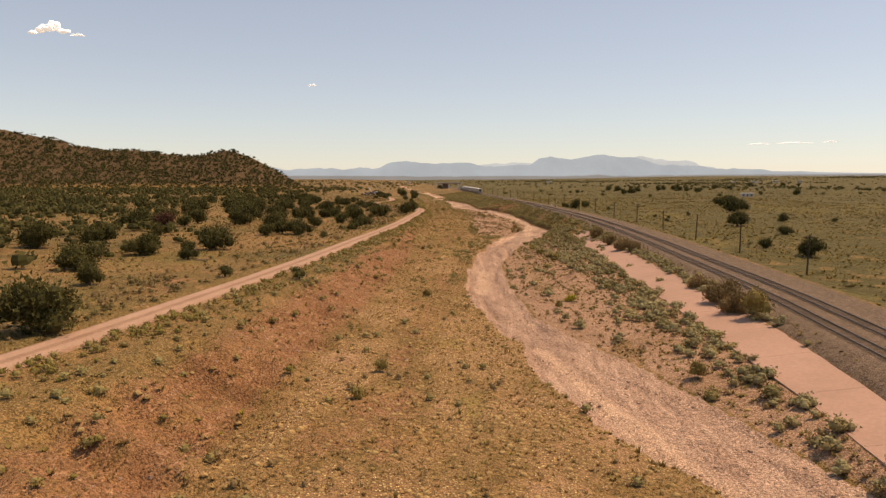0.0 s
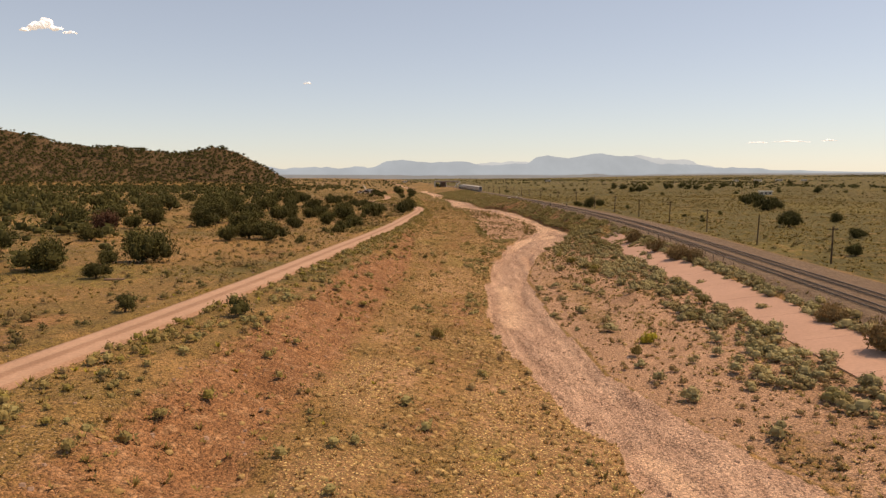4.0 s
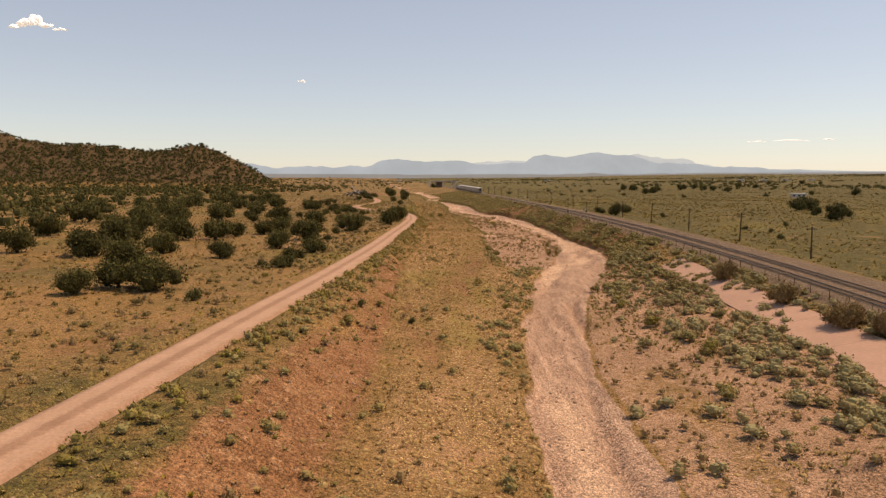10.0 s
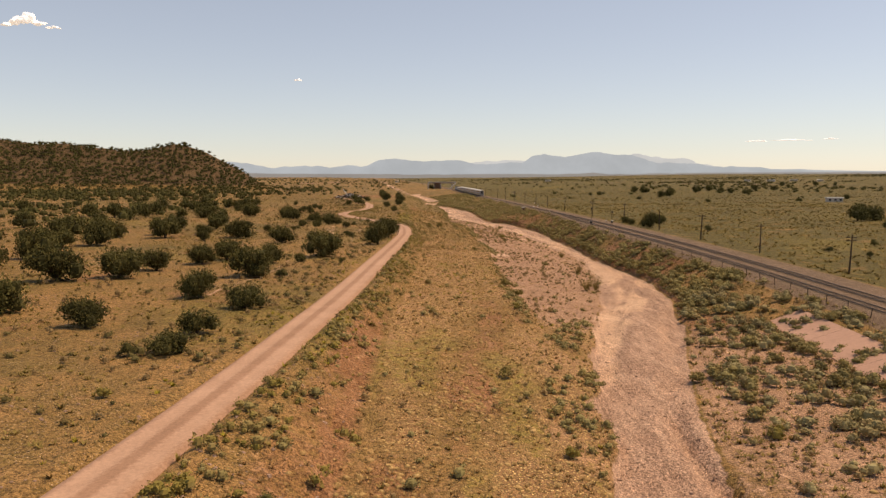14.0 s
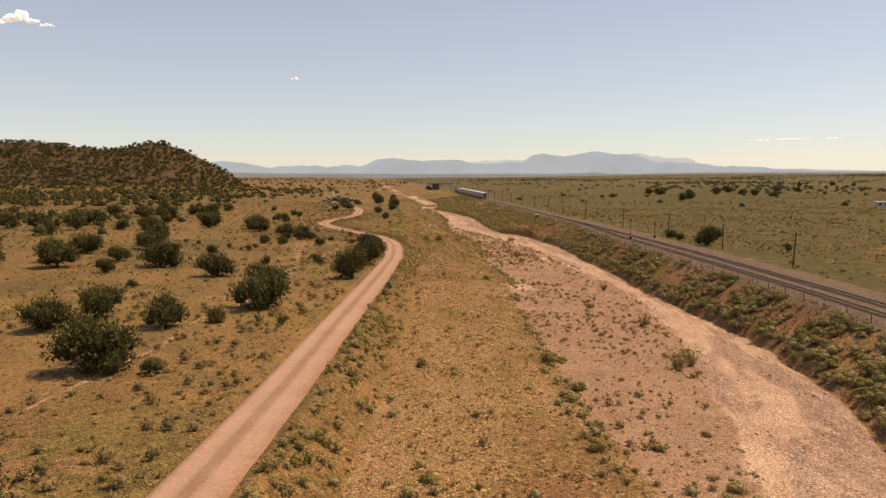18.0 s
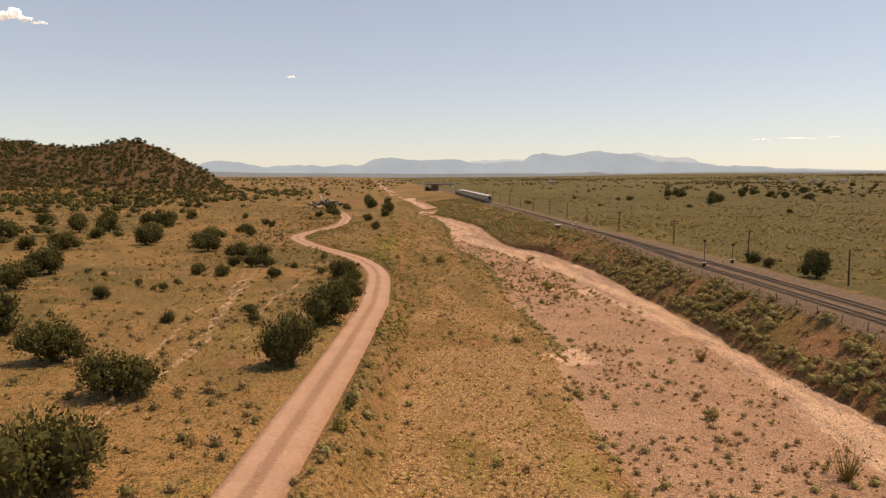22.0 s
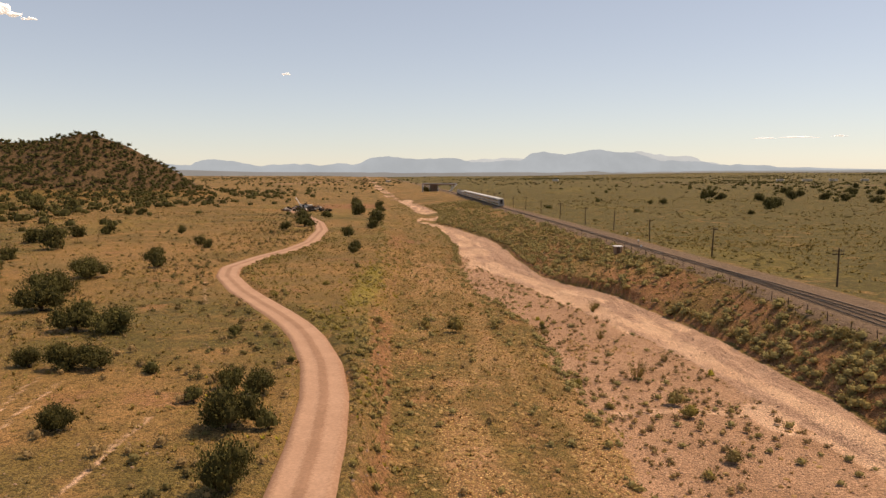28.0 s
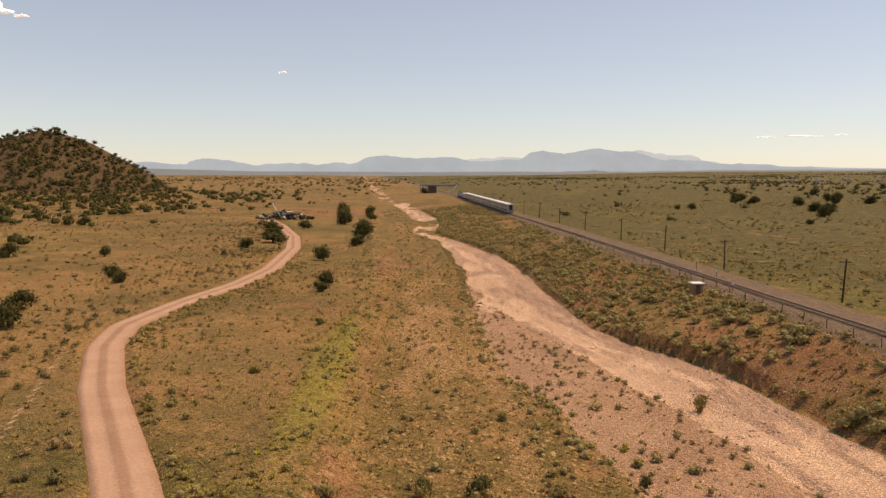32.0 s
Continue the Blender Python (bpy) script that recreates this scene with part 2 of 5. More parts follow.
def lattice(ix, iy, seed):
    h = (ix.astype(np.int64) * 374761393 + iy.astype(np.int64) * 668265263 + seed * 1442695041) & 0xFFFFFFFF
    h = ((h ^ (h >> 13)) * 1274126177) & 0xFFFFFFFF
    return ((h ^ (h >> 16)) & 0xFFFF) / 65535.0


def vnoise(x, y, size, seed=0):
    """Smooth noise from 0 to 1 with features of the given size in metres."""
    x, y = np.asarray(x, float) / size, np.asarray(y, float) / size
    ix, iy = np.floor(x), np.floor(y)
    fx, fy = x - ix, y - iy
    fx, fy = fx * fx * (3 - 2 * fx), fy * fy * (3 - 2 * fy)
    a, b = lattice(ix, iy, seed), lattice(ix + 1, iy, seed)
    c, d = lattice(ix, iy + 1, seed), lattice(ix + 1, iy + 1, seed)
    return (a * (1 - fx) + b * fx) * (1 - fy) + (c * (1 - fx) + d * fx) * fy


def fbm(x, y, size, seed=0, octaves=4):
    s, amp, tot = 0.0, 1.0, 0.0
    for o in range(octaves):
        s = s + amp * vnoise(x, y, size / 2 ** o, seed + 17 * o)
        tot += amp
        amp *= 0.5
    return s / tot - 0.5


def step(v, lo, hi):
    s = np.clip((v - lo) / (hi - lo), 0, 1)
    return s * s * (3 - 2 * s)


# levels along the valley, and the lines of its features: distance along, metres across
level_left = table((-200, 8), (80, 7.5), (175, 6.7), (320, 4.4), (450, 2.5), (700, 1.5), (1100, 0), (2000, -4), (4500, -14))
level_wash = table((-200, 2.2), (100, 1.6), (175, 0.9), (240, 0.3), (300, -1.4), (360, -2.4), (480, -2.6), (700, -3), (1100, -3.4), (2000, -5), (4500, -15))
level_rail = table((-200, 5.8), (0, 5.5), (150, 5), (450, 4.5), (530, 4), (700, 3), (1100, 0.6), (2000, -4), (4500, -14))
road_x = table((-150, -76), (-40, -54), (20, -41.5), (45, -36), (62, -32.6), (76, -30.4), (100, -27.1), (123, -24.5), (143, -22.6), (160, -21.1), (182, -19.1), (203, -17.5), (236, -15.5), (255, -14.6),
               (285, -13.6), (330, -11.9), (361, -11.1), (385, -12), (397, -13), (409, -15), (422, -18.6), (429, -21.2), (437, -24.9), (459, -36.2), (476, -43.3),
               (488, -45.8), (508, -43.6), (526, -40), (548, -38.4), (594, -41.6), (630, -48), (680, -62), (730, -80), (760, -86))
bank_top = table((-100, -55), (42, -27), (85, -21.8), (104, -19.8), (119, -18), (154, -16.2), (200, -14), (260, -10.8), (300, -9.3), (343, -8.5),
                 (400, -10), (453, -15), (495, -15.2), (560, -19), (681, -27), (800, -40), (970, -62), (1400, -110), (4500, -400))
bank_toe = table((-100, -20), (42, -11.5), (95, -7.5), (145, -5), (185, -6), (223, -7.3), (300, -5), (356, -4.6), (411, -7), (484, -8), (573, -7),
                 (700, -16), (800, -26), (970, -48), (1400, -92), (4500, -380))
wash_left = table((-100, 40), (20, 19.5), (42, 15.8), (54, 13), (65, 10.6), (75, 8.7), (86, 6.8), (101, 5.4), (121, 4.6), (144, 5.0), (165, 6.3),
                  (186, 9), (205, 12), (225, 15.6), (245, 21), (270, 27), (300, 33.5), (325, 36.8), (355, 37), (397, 35.2), (437, 30), (452, 26.5),
                  (477, 21.5), (500, 16), (531, 7.4), (580, 6), (610, 4.5), (650, 1), (690, -10), (737, -7), (780, -12), (900, -22), (970, -38), (1400, -80), (4500, -360))
wash_right = table((-100, 55), (20, 32), (42, 27), (54, 24.8), (65, 23), (75, 20.3), (86, 16.4), (101, 13.4), (121, 12.5), (144, 12.9), (165, 14),
                   (186, 17.3), (205, 21), (225, 27), (245, 34), (270, 40.5), (300, 44.6), (325, 43.8), (355, 43.2), (397, 41.4), (437, 41.2),
                   (452, 40.2), (467, 38.3), (478, 36.7), (487, 32.7), (493, 29.6), (500, 27.4), (506, 25), (515, 23.8), (540, 23), (580, 22.5), (615, 20), (645, 13), (690, 1), (737, 3), (790, 3), (900, -10), (970, -26), (1400, -66), (4500, -340))
apron_foot = table((-100, 20), (46, 28.8), (57, 30.2), (79, 31.6), (106, 33.4), (140, 35), (171, 37.2), (200, 39.5), (240, 43), (300, 46))
apron_head = table((-100, 31), (60, 37.8), (90, 39.4), (120, 41.2), (160, 43.2), (200, 45), (240, 47.5), (300, 49))
old_edge = table((200, 17.3), (320, 17.5), (350, 19.6), (385, 18.2), (415, 19.5), (440, 19.5), (462, 17), (474, 13.5), (500, 12), (570, 12), (700, 16))
rail_x = table((-300, -12), (-60, 27.5), (0, 36.5), (60, 45.2), (98, 50.2), (116, 51.9), (136, 53.4), (157, 54.9), (188, 57.1), (206, 58.2), (234, 59.6),
               (270, 60.6), (306, 60.6), (342, 59.8), (382, 58.2), (433, 55.2), (500, 51), (549, 48.8), (575, 47.6), (636, 44.3), (746, 37.5),
               (1032, 25), (1150, 18.5), (1300, 8), (2000, -40), (4500, -260))
ridge = table((-3000, 92), (-700, 82), (-543, 70.5), (-461, 54.5), (-412, 46), (-366, 44), (-322, 40), (-296, 42.5), (-272, 47), (-258, 46.5), (-247, 42), (-238, 39), (-229, 34),
              (-214, 26), (-203, 20.5), (-186, 10.5), (-172, 3), (-160, -4), (-130, -14), (0, -30))
RNG = np.random.default_rng(7)


def lateral(x, y, line):
    slope = (line(y + 1.5) - line(y - 1.5)) / 3.0
    return (x - line(y)) / np.sqrt(1 + slope * slope)


def siding_gap(y):
    return 4.4 * (1 - step(y, 395, 478))


def hill_height(x, y):
    along = np.clip(-(x + 250) / 250, 0, 3)
    centre = 898 + 5 * np.sin(x * 0.02)
    half = 94 + 48 * along
    d = np.abs(y - centre + 8 * fbm(x, y, 60, 41, 3)) / half
    shape = np.clip(1 - d, 0, 1) ** 1.12
    h = ridge(x) * shape
    ravine = np.abs(fbm(x + 0.3 * y, y * 0.35, 34, 45, 3))
    return np.where(h > 0, h * (1 + 0.14 * fbm(x, y, 50, 43, 4)) - 2.6 * (1 - step(ravine, 0.0, 0.12)) * np.sin(np.pi * shape), 0)


# pale silt: metres across and along, and their half widths; and the narrow runs between them
SILT_BARS = ((9.5, 587, 3.2, 10), (8.2, 529, 2.2, 9), (14.6, 528, 2.6, 10), (31.3, 405, 2.4, 5.5), (16.6, 350, 3.2, 4.2), (15.5, 344.5, 4.5, 1.6), (24, 249, 3.0, 5.5), (5, 737, 4, 9), (-3, 783, 6, 14), (-22, 940, 7, 30), (12, 560, 4, 12))
SILT_RUNS = (((23, 484), (24.6, 472), (25.8, 464), (27.2, 456)), ((34.9, 287), (29.5, 266), (24.8, 253), (22.2, 245), (19.6, 239)), ((15.9, 404.6), (20, 405.8), (25.3, 406.4), (29, 406)),
             ((34, 400), (37, 376), (40.4, 360), (40.6, 335), (39.8, 312)), ((16, 520), (20, 506), (24, 492), (31, 474)), ((-6, 690), (0, 672), (5, 656), (9, 640)))


CRACKS = (((14.5, 186), (13.8, 179), (12.5, 166), (11, 154), (9.9, 141.6), (10.2, 137)), ((20.5, 214), (19.9, 210), (17.4, 196.6), (17.2, 189.4), (16.1, 180.5)),
          ((33.8, 474), (35.5, 468.5)), ((9, 60), (12, 52), (17, 45)))
PATHS = (((-41, 402), (-40, 397), (-37, 384), (-36, 373), (-34, 366), (-35, 359), (-35, 353), (-33, 338), (-31, 320)),
         ((-26, 391), (-26, 375), (-27, 364), (-26, 353), (-24, 335)), ((-34, 380), (-33, 363), (-31, 353), (-30, 340), (-28, 322)),
         ((-49, 478), (-45, 468), (-42, 458), (-38, 445)), ((-38, 400), (-31, 345), (-28, 334), (-28, 295), (-31, 285), (-30, 270), (-33, 240)))


def road_band(u):
    return 1 - step(np.abs(u), 2.0, 2.6)


def near_path(x, y, paths, width):
    """1 on the given lines, falling to 0 away from them."""
    x, y, width = np.broadcast_arrays(x, y, width)
    out = np.zeros(x.shape)
    for line in paths:
        ends = np.array(line, float)
        near = (x > ends[:, 0].min() - 6) & (x < ends[:, 0].max() + 6) & (y > ends[:, 1].min() - 6) & (y < ends[:, 1].max() + 6)
        if not near.any():
            continue
        px, py = x[near], y[near]
        px = px + 0.8 * fbm(px, py, 7, 81, 2)
        best = np.full(px.shape, 9.0)
        for (ax, ay), (bx_, by_) in zip(line, line[1:]):
            ux, uy = bx_ - ax, by_ - ay
            s = np.clip(((px - ax) * ux + (py - ay) * uy) / (ux * ux + uy * uy), 0, 1)
            best = np.minimum(best, np.hypot(px - ax - s * ux, py - ay - s * uy))
        out[near] = np.maximum(out[near], np.exp(-(best / width[near]) ** 2))
    return out


def land(x, y):
    """Height of the ground, and how much of each surface lies there."""
    x, y = np.asarray(x, float), np.asarray(y, float)
    zl, zw, zr = level_left(y), level_wash(y), level_rail(y)
    bt, toe, wl_, wr_ = bank_top(y), bank_toe(y), wash_left(y), wash_right(y)
    rough = fbm(x, y, 6, 1, 3)
    wob = 3.2 * fbm(x, y, 14, 5, 3)
    u = lateral(x, y, road_x)
    # plain beyond the road
    left = zl + 0.018 * np.clip(bt - x - 6, 0, 260) + 1.6 * fbm(x, y, 60, 9, 3) * step(np.abs(u), 5, 40) + 0.35 * rough * step(np.abs(u), 2.5, 6)
    left = left + hill_height(x, y)
    left = left - 0.35 * (1 - step(np.abs(u), 1.9, 2.9)) + 0.16 * np.exp(-((np.abs(u) - 3.4) / 0.6) ** 2)
    # terrace between the bank and the channel
    s = np.clip((x - toe) / np.maximum(wl_ - toe, 1), 0, 1)
    shelf = zw + 2.9 - 1.6 * s - 0.9 * step(x + wob - (toe + old_edge(y)), -1.5, 1.5) * step(y, 215, 260) + 0.5 * rough
    # dry channel
    mid = 0.5 * (wl_ + wr_)
    wx = x - mid
    bar = fbm(wx * 1.0, y * 0.24, 4.5, 3, 3)
    bed = zw + 0.45 * fbm(wx * 1.6, y * 0.7, 3.2, 21, 4) + 0.34 * step(bar, -0.07, 0.0) + 0.28 * step(bar, 0.08, 0.14)
    crack = np.abs(fbm(wx * 0.55, y * 0.12, 9, 23, 3))
    bed = bed - 0.45 * (1 - step(crack, 0.012, 0.035)) * step(fbm(x, y, 30, 25, 2), -0.1, 0.1)
    bed = bed - 0.55 * near_path(x, y, CRACKS, 0.6)
    # bank under the tracks
    ap_f, ap_h = apron_foot(y), apron_head(y)
    near = 1 - step(y, 232, 250)
    s1 = np.clip((x - wr_) / np.maximum(ap_f - wr_, 1), 0, 1)
    r1 = zw + 0.3 + 1.3 * s1 + 0.4 * rough
    r1 = r1 - 0.4 * ((x > ap_f + 0.3) & (x < ap_h - 0.3))
    r1 = r1 + (zr - 1.2 - zw - 1.6) * np.clip((x - ap_f) / (ap_h - ap_f), 0, 1)
    lip = rail_x(y) - siding_gap(y) - 4.0
    s2 = np.clip((x - wr_) / np.maximum(lip - wr_, 2), 0, 1)
    lift = 0.6 - 0.1 * step(y, 400, 440) + 1.5 * step(y, 468, 477) * (1 - step(y, 498, 506))
    r2 = zw + lift + (zr - 0.7 - zw - lift) * (s2 ** 0.85) + 0.9 * rough * np.sin(np.pi * s2)
    right_bank = r1 * near + r2 * (1 - near)
    # tracks and the plain beyond
    v = lateral(x, y, rail_x)
    bed_l = -siding_gap(y) - 2.6
    track = zr - 0.22 - 0.5 * np.clip((bed_l - v) / 1.5, 0, 1) - 0.45 * step(v, 1.8, 3.2)
    plain = zr - 1.0 + 1.3 * fbm(x, y, 70, 13, 3) * step(v, 12, 50) + 0.4 * rough * step(v, 9, 14) + 0.012 * np.clip(v - 60, 0, 300)
    plain = plain + 22 * step(v, 500, 2200)
    # put them side by side
    z = left
    t = np.clip((x - bt) / np.maximum(toe - bt, 1.5), 0, 1)
    t = step(t + 0.12 * fbm(x, y, 5, 31, 3) * np.sin(np.pi * t) * 2, 0.0, 1.0)
    z = z * (1 - t) + shelf * t
    gully = np.abs(fbm(x * 0.35, y + 0.4 * x, 7, 33, 3))
    bnk = np.sin(np.pi * np.clip((x - bt) / np.maximum(toe - bt, 1.5), 0, 1))
    z = z - bnk * (0.35 + 1.3 * (1 - step(y, 62, 92))) * (1 - step(gully, 0.02, 0.16))
    rill = np.abs(fbm(x * 0.28, y + 0.55 * x, 3.4, 35, 3))
    z = z - 0.42 * bnk * (1 - step(rill, 0.0, 0.14)) * (1 - 0.6 * step(y, 200, 300))
    wob2 = 4.2 * fbm(x, y, 9, 7, 3)
    cut = step(x + wob2 - wl_, -0.4, 0.4)
    z = z * (1 - cut) + bed * cut
    cut2 = step(x + wob * 0.5 - wr_, -0.4, 0.4)
    z = z * (1 - cut2) + right_bank * cut2
    near_track = step(v, bed_l - 3.2, bed_l - 1.2)
    z = z * (1 - near_track) + track * near_track
    far = step(v, 7.5, 12)
    z = z * (1 - far) + plain * far
    z = z + 1.1 * np.exp(-((x - 25.3) ** 2 + (y - 137.7) ** 2) / 4.5)
    # ---- surfaces
    bank = np.sin(np.pi * np.clip((x - bt) / np.maximum(toe - bt, 1.5), 0, 1))
    patch = fbm(x, y, 22, 51, 4)
    patch2 = fbm(x, y, 9, 61, 3)
    band = fbm(x - toe, y * 0.2, 6, 53, 4)
    patch2 = np.where(t > 0.6, 0.45 * patch2 + 0.8 * band, patch2)
    patch = np.where((t > 0.6) & (cut < 0.5), 0.35 * patch + 0.8 * fbm(x - toe, y * 0.16, 9, 55, 4), patch)
    red = np.clip(bank * 1.15 * step(y, -50, 30), 0, 1) * (0.75 + 1.3 * patch) * (1 - 0.4 * step(y, 150, 260)) * (1 - step(y, 560, 700))
    red = np.maximum(red, 0.8 * cut2 * (1 - near_track) * (0.42 + 1.6 * patch2 + 0.12 * step(y, 225, 260)) * (1 - step(y, 520, 640)))
    red = np.maximum(red, 0.85 * t * (1 - cut) * (0.2 - 2.3 * patch2) * (1 - step(y, 540, 680)))
    red = np.maximum(red, 0.5 * step(-patch2, 0.10, 0.28) * (1 - t))
    hillside = step(hill_height(x, y), 2, 10)
    red = np.maximum(red * (1 - hillside), 0.45 * hillside * (0.2 + 1.3 * patch2))
    gravel = cut * (1 - step(cut2, 0.0, 0.12)) * (1 - 0.9 * step(x + wob * 0.5 - wr_, -1.3, -0.5) * step(y, 235, 260))
    gravel = gravel * (1 - 0.8 * step(y, 600, 680) * step(patch, -0.06, 0.06))
    old = t * (1 - cut) * step(x + wob - (toe + old_edge(y)), -2, 2) * step(y, 222, 262) * (1 - step(y, 560, 680))
    gravel = np.maximum(gravel, old * (0.72 + 1.0 * patch2 - 0.1 * step(y, 400, 470)))
    soil = cut2 * near * (x < ap_f) * (0.62 + 1.1 * patch2)
    loam = np.maximum(old * (0.85 + 0.8 * patch2), soil * 1.15)
    red = np.maximum(red, 0.6 * soil)
    red = np.maximum(red, 1.1 * step(4 * cut2 * (1 - cut2), 0.1, 0.5) * step(y, 235, 255) * (1 - step(y, 520, 640)))
    silt = cut * gravel * (0.3 + 0.7 * step(y, 215, 250)) * np.maximum(step(fbm(wx * 1.2, y * 0.3, 8, 71, 3), 0.08, 0.18), 0.75 * step(-bar, 0.14, 0.2))
    streak = np.exp(-((x - wl_ - 2.6 - 2.4 * step(y, 425, 460) - 2.2 * fbm(x * 0.2, y, 40, 75, 2)) / (1.5 + 1.5 * vnoise(x * 0.1, y, 26, 77))) ** 2) * step(fbm(x * 0.3, y, 34, 79, 3), -0.2, 0.0)
    silt = np.maximum(silt, gravel * streak * (0.65 + 0.35 * step(y, 200, 250)))
    sxx, syy = x + 1.6 * fbm(x, y, 4, 85, 3), y + 4.5 * fbm(x, y, 7, 89, 3)
    for bx_, by_, rx_, ry_ in SILT_BARS:
        silt = np.maximum(silt, 1.05 * np.exp(-(((sxx - bx_) / rx_) ** 2 + ((syy - by_) / ry_) ** 2) ** 2))
    silt = np.maximum(silt, 0.95 * near_path(x, y, SILT_RUNS, 1.0 + 0.7 * vnoise(x * 0.3, y, 14, 78)) * (0.75 + 0.9 * patch2))
    trail = 0.6 * near_path(x, y, PATHS, 0.42)
    silt = np.maximum(silt, trail * (1 - road_band(u)))
    ballast = near_track * (1 - step(v, 7.2, 9.0))
    green = np.clip(0.5 + 1.8 * patch, 0, 1)
    green = np.where((t > 0.9) & (y < 330), 0.6 * green, green)
    green = np.where(v > 9, np.clip(1.9 + 1.6 * patch, 0.5, 2.4), green)
    green = np.where((t < 0.5) & (v < 0), green + 0.1 * step(y, 220, 380), green)
    road = 1 - step(np.abs(u), 1.9, 2.5)
    lush = np.where(v > 9, 0.42 * step(fbm(x, y * 0.7, 34, 83, 4), 0.02, 0.2), (0.5 - 0.15 * step(y, 330, 400)) * t * (1 - cut) * step(patch + 0.25 * np.exp(-((x + 14) / 6) ** 2 - ((y - 482) / 42) ** 2) + 0.2 * np.exp(-((x - 3) / 6) ** 2 - ((y - 295) / 30) ** 2) + 0.12 * np.exp(-((y - 185) / 35) ** 2), 0.1, 0.22))
    lush = np.where(t < 0.9, np.maximum(lush, 0.42 * step(fbm(x, y, 24, 87, 3), 0.04, 0.2) * (1 - hillside) * (v < 0)), lush)
    lush = np.maximum(lush, 1.1 * np.exp(-((x + 14.8) / 2.6) ** 2 - ((y - 468) / 30) ** 2) * (1 - road_band(u)))
    lush = lush * (1 - step(y, 1300, 1900))
    pad = np.exp(-(((x + 56) / 30) ** 2 + ((y - 780) / 34) ** 2) ** 2)
    red = np.maximum(red, pad * (0.8 + 1.2 * patch2))
    return z, dict(lush=lush, loam=loam, flow=cut * (1 - cut2), stony=(1 - t) * (v < 0) * (1 - hillside), cobble=0.3 * gravel * step(bar, -0.16, 0.14) * (1 - 0.9 * step(y, 225, 300)), hill=hillside, sand=np.clip(np.where(cut2 > 0.5, (1 - near_track) * (0.22 + 0.2 * step(y, 225, 260) + 0.6 * patch2), t * (1 - cut) * (1 - 0.85 * bank) * (0.58 + 2.4 * patch2 - 0.25 * step(y, 330, 430))), 0, 1) * (1 - step(y, 520, 640)), red=red, gravel=gravel, silt=silt, ballast=ballast, green=green), dict(v=v, u=u, t=t, cut=cut, cut2=cut2, road=road, bank=bank)


def ground_z(x, y):
    return float(land(np.array([x]), np.array([y]))[0][0])


# ---------------------------------------------------------------- mesh helpers
def mesh_object(name, verts, faces, mat, parent=None, smooth=False):
    me = bpy.data.meshes.new(name)
    verts = np.asarray(verts, np.float32)
    faces = np.asarray(faces, np.int32)
    k = faces.shape[1]
    me.vertices.add(len(verts))
    me.vertices.foreach_set("co", verts.ravel())
    me.loops.add(faces.size)
    me.loops.foreach_set("vertex_index", faces.ravel())
    me.polygons.add(len(faces))
    me.polygons.foreach_set("loop_start", np.arange(0, faces.size, k, dtype=np.int32))
    me.polygons.foreach_set("use_smooth", np.full(len(faces), smooth))
    me.update(calc_edges=True)
    me.materials.append(mat)
    ob = new(name, me)
    if parent:
        ob.parent = parent
    return ob


def part(name, bm, mat, parent=None, label="", smooth=False):
    me = bpy.data.meshes.new(name)
    bm.to_mesh(me)
    bm.free()
    me.materials.append(mat)
    if smooth:
        me.polygons.foreach_set("use_smooth", [True] * len(me.polygons))
    ob = new(name, me)
    if parent:
        ob.parent = parent
    return tagged(ob, label)


def box(bm, x, y, z, sx, sy, sz, bevel=0.0, m=None):
    r = bmesh.ops.create_cube(bm, size=1.0, matrix=(m or Matrix()) @ Matrix.Translation((x, y, z)) @ Matrix.Diagonal((sx, sy, sz, 1)))
    if bevel:
        e = list({e for v in r["verts"] for e in v.link_edges})
        bmesh.ops.bevel(bm, geom=e, offset=bevel, segments=2, affect="EDGES")
    return bm


def rod(bm, a, b, r0, r1=None, sides=8):
    a, b = Vector(a), Vector(b)
    d = b - a
    m = Matrix.Translation((a + b) / 2) @ d.to_track_quat("Z", "Y").to_matrix().to_4x4()
    bmesh.ops.create_cone(bm, cap_ends=True, segments=sides, radius1=r0, radius2=r0 if r1 is None else r1, depth=d.length, matrix=m)
    return bm


def boxes(*specs):
    bm = bmesh.new()
    for s in specs:
        box(bm, *s)
    return bm


def grid_mesh(name, xs, ys, mat):
    gx, gy = np.meshgrid(xs, ys)
    z, masks, _ = land(gx, gy)
    nx, ny = len(xs), len(ys)
    verts = np.stack([gx, gy, z], -1).reshape(-1, 3)
    i = (np.arange(ny - 1)[:, None] * nx + np.arange(nx - 1)[None, :]).ravel()
    faces = np.stack([i, i + 1, i + nx + 1, i + nx], 1)
    ob = mesh_object(name, verts, faces, mat, smooth=True)
    for key, val in masks.items():
        a = ob.data.attributes.new(key, "FLOAT", "POINT")
        a.data.foreach_set("value", val.astype(np.float32).ravel())
    return ob


def spread(start, stop, first, growth, limit):
    out, p, s = [], start, first
    while abs(p - start) < abs(stop - start):
        s = min(s * growth, limit)
        p += s if stop > start else -s
        out.append(p)
    return out


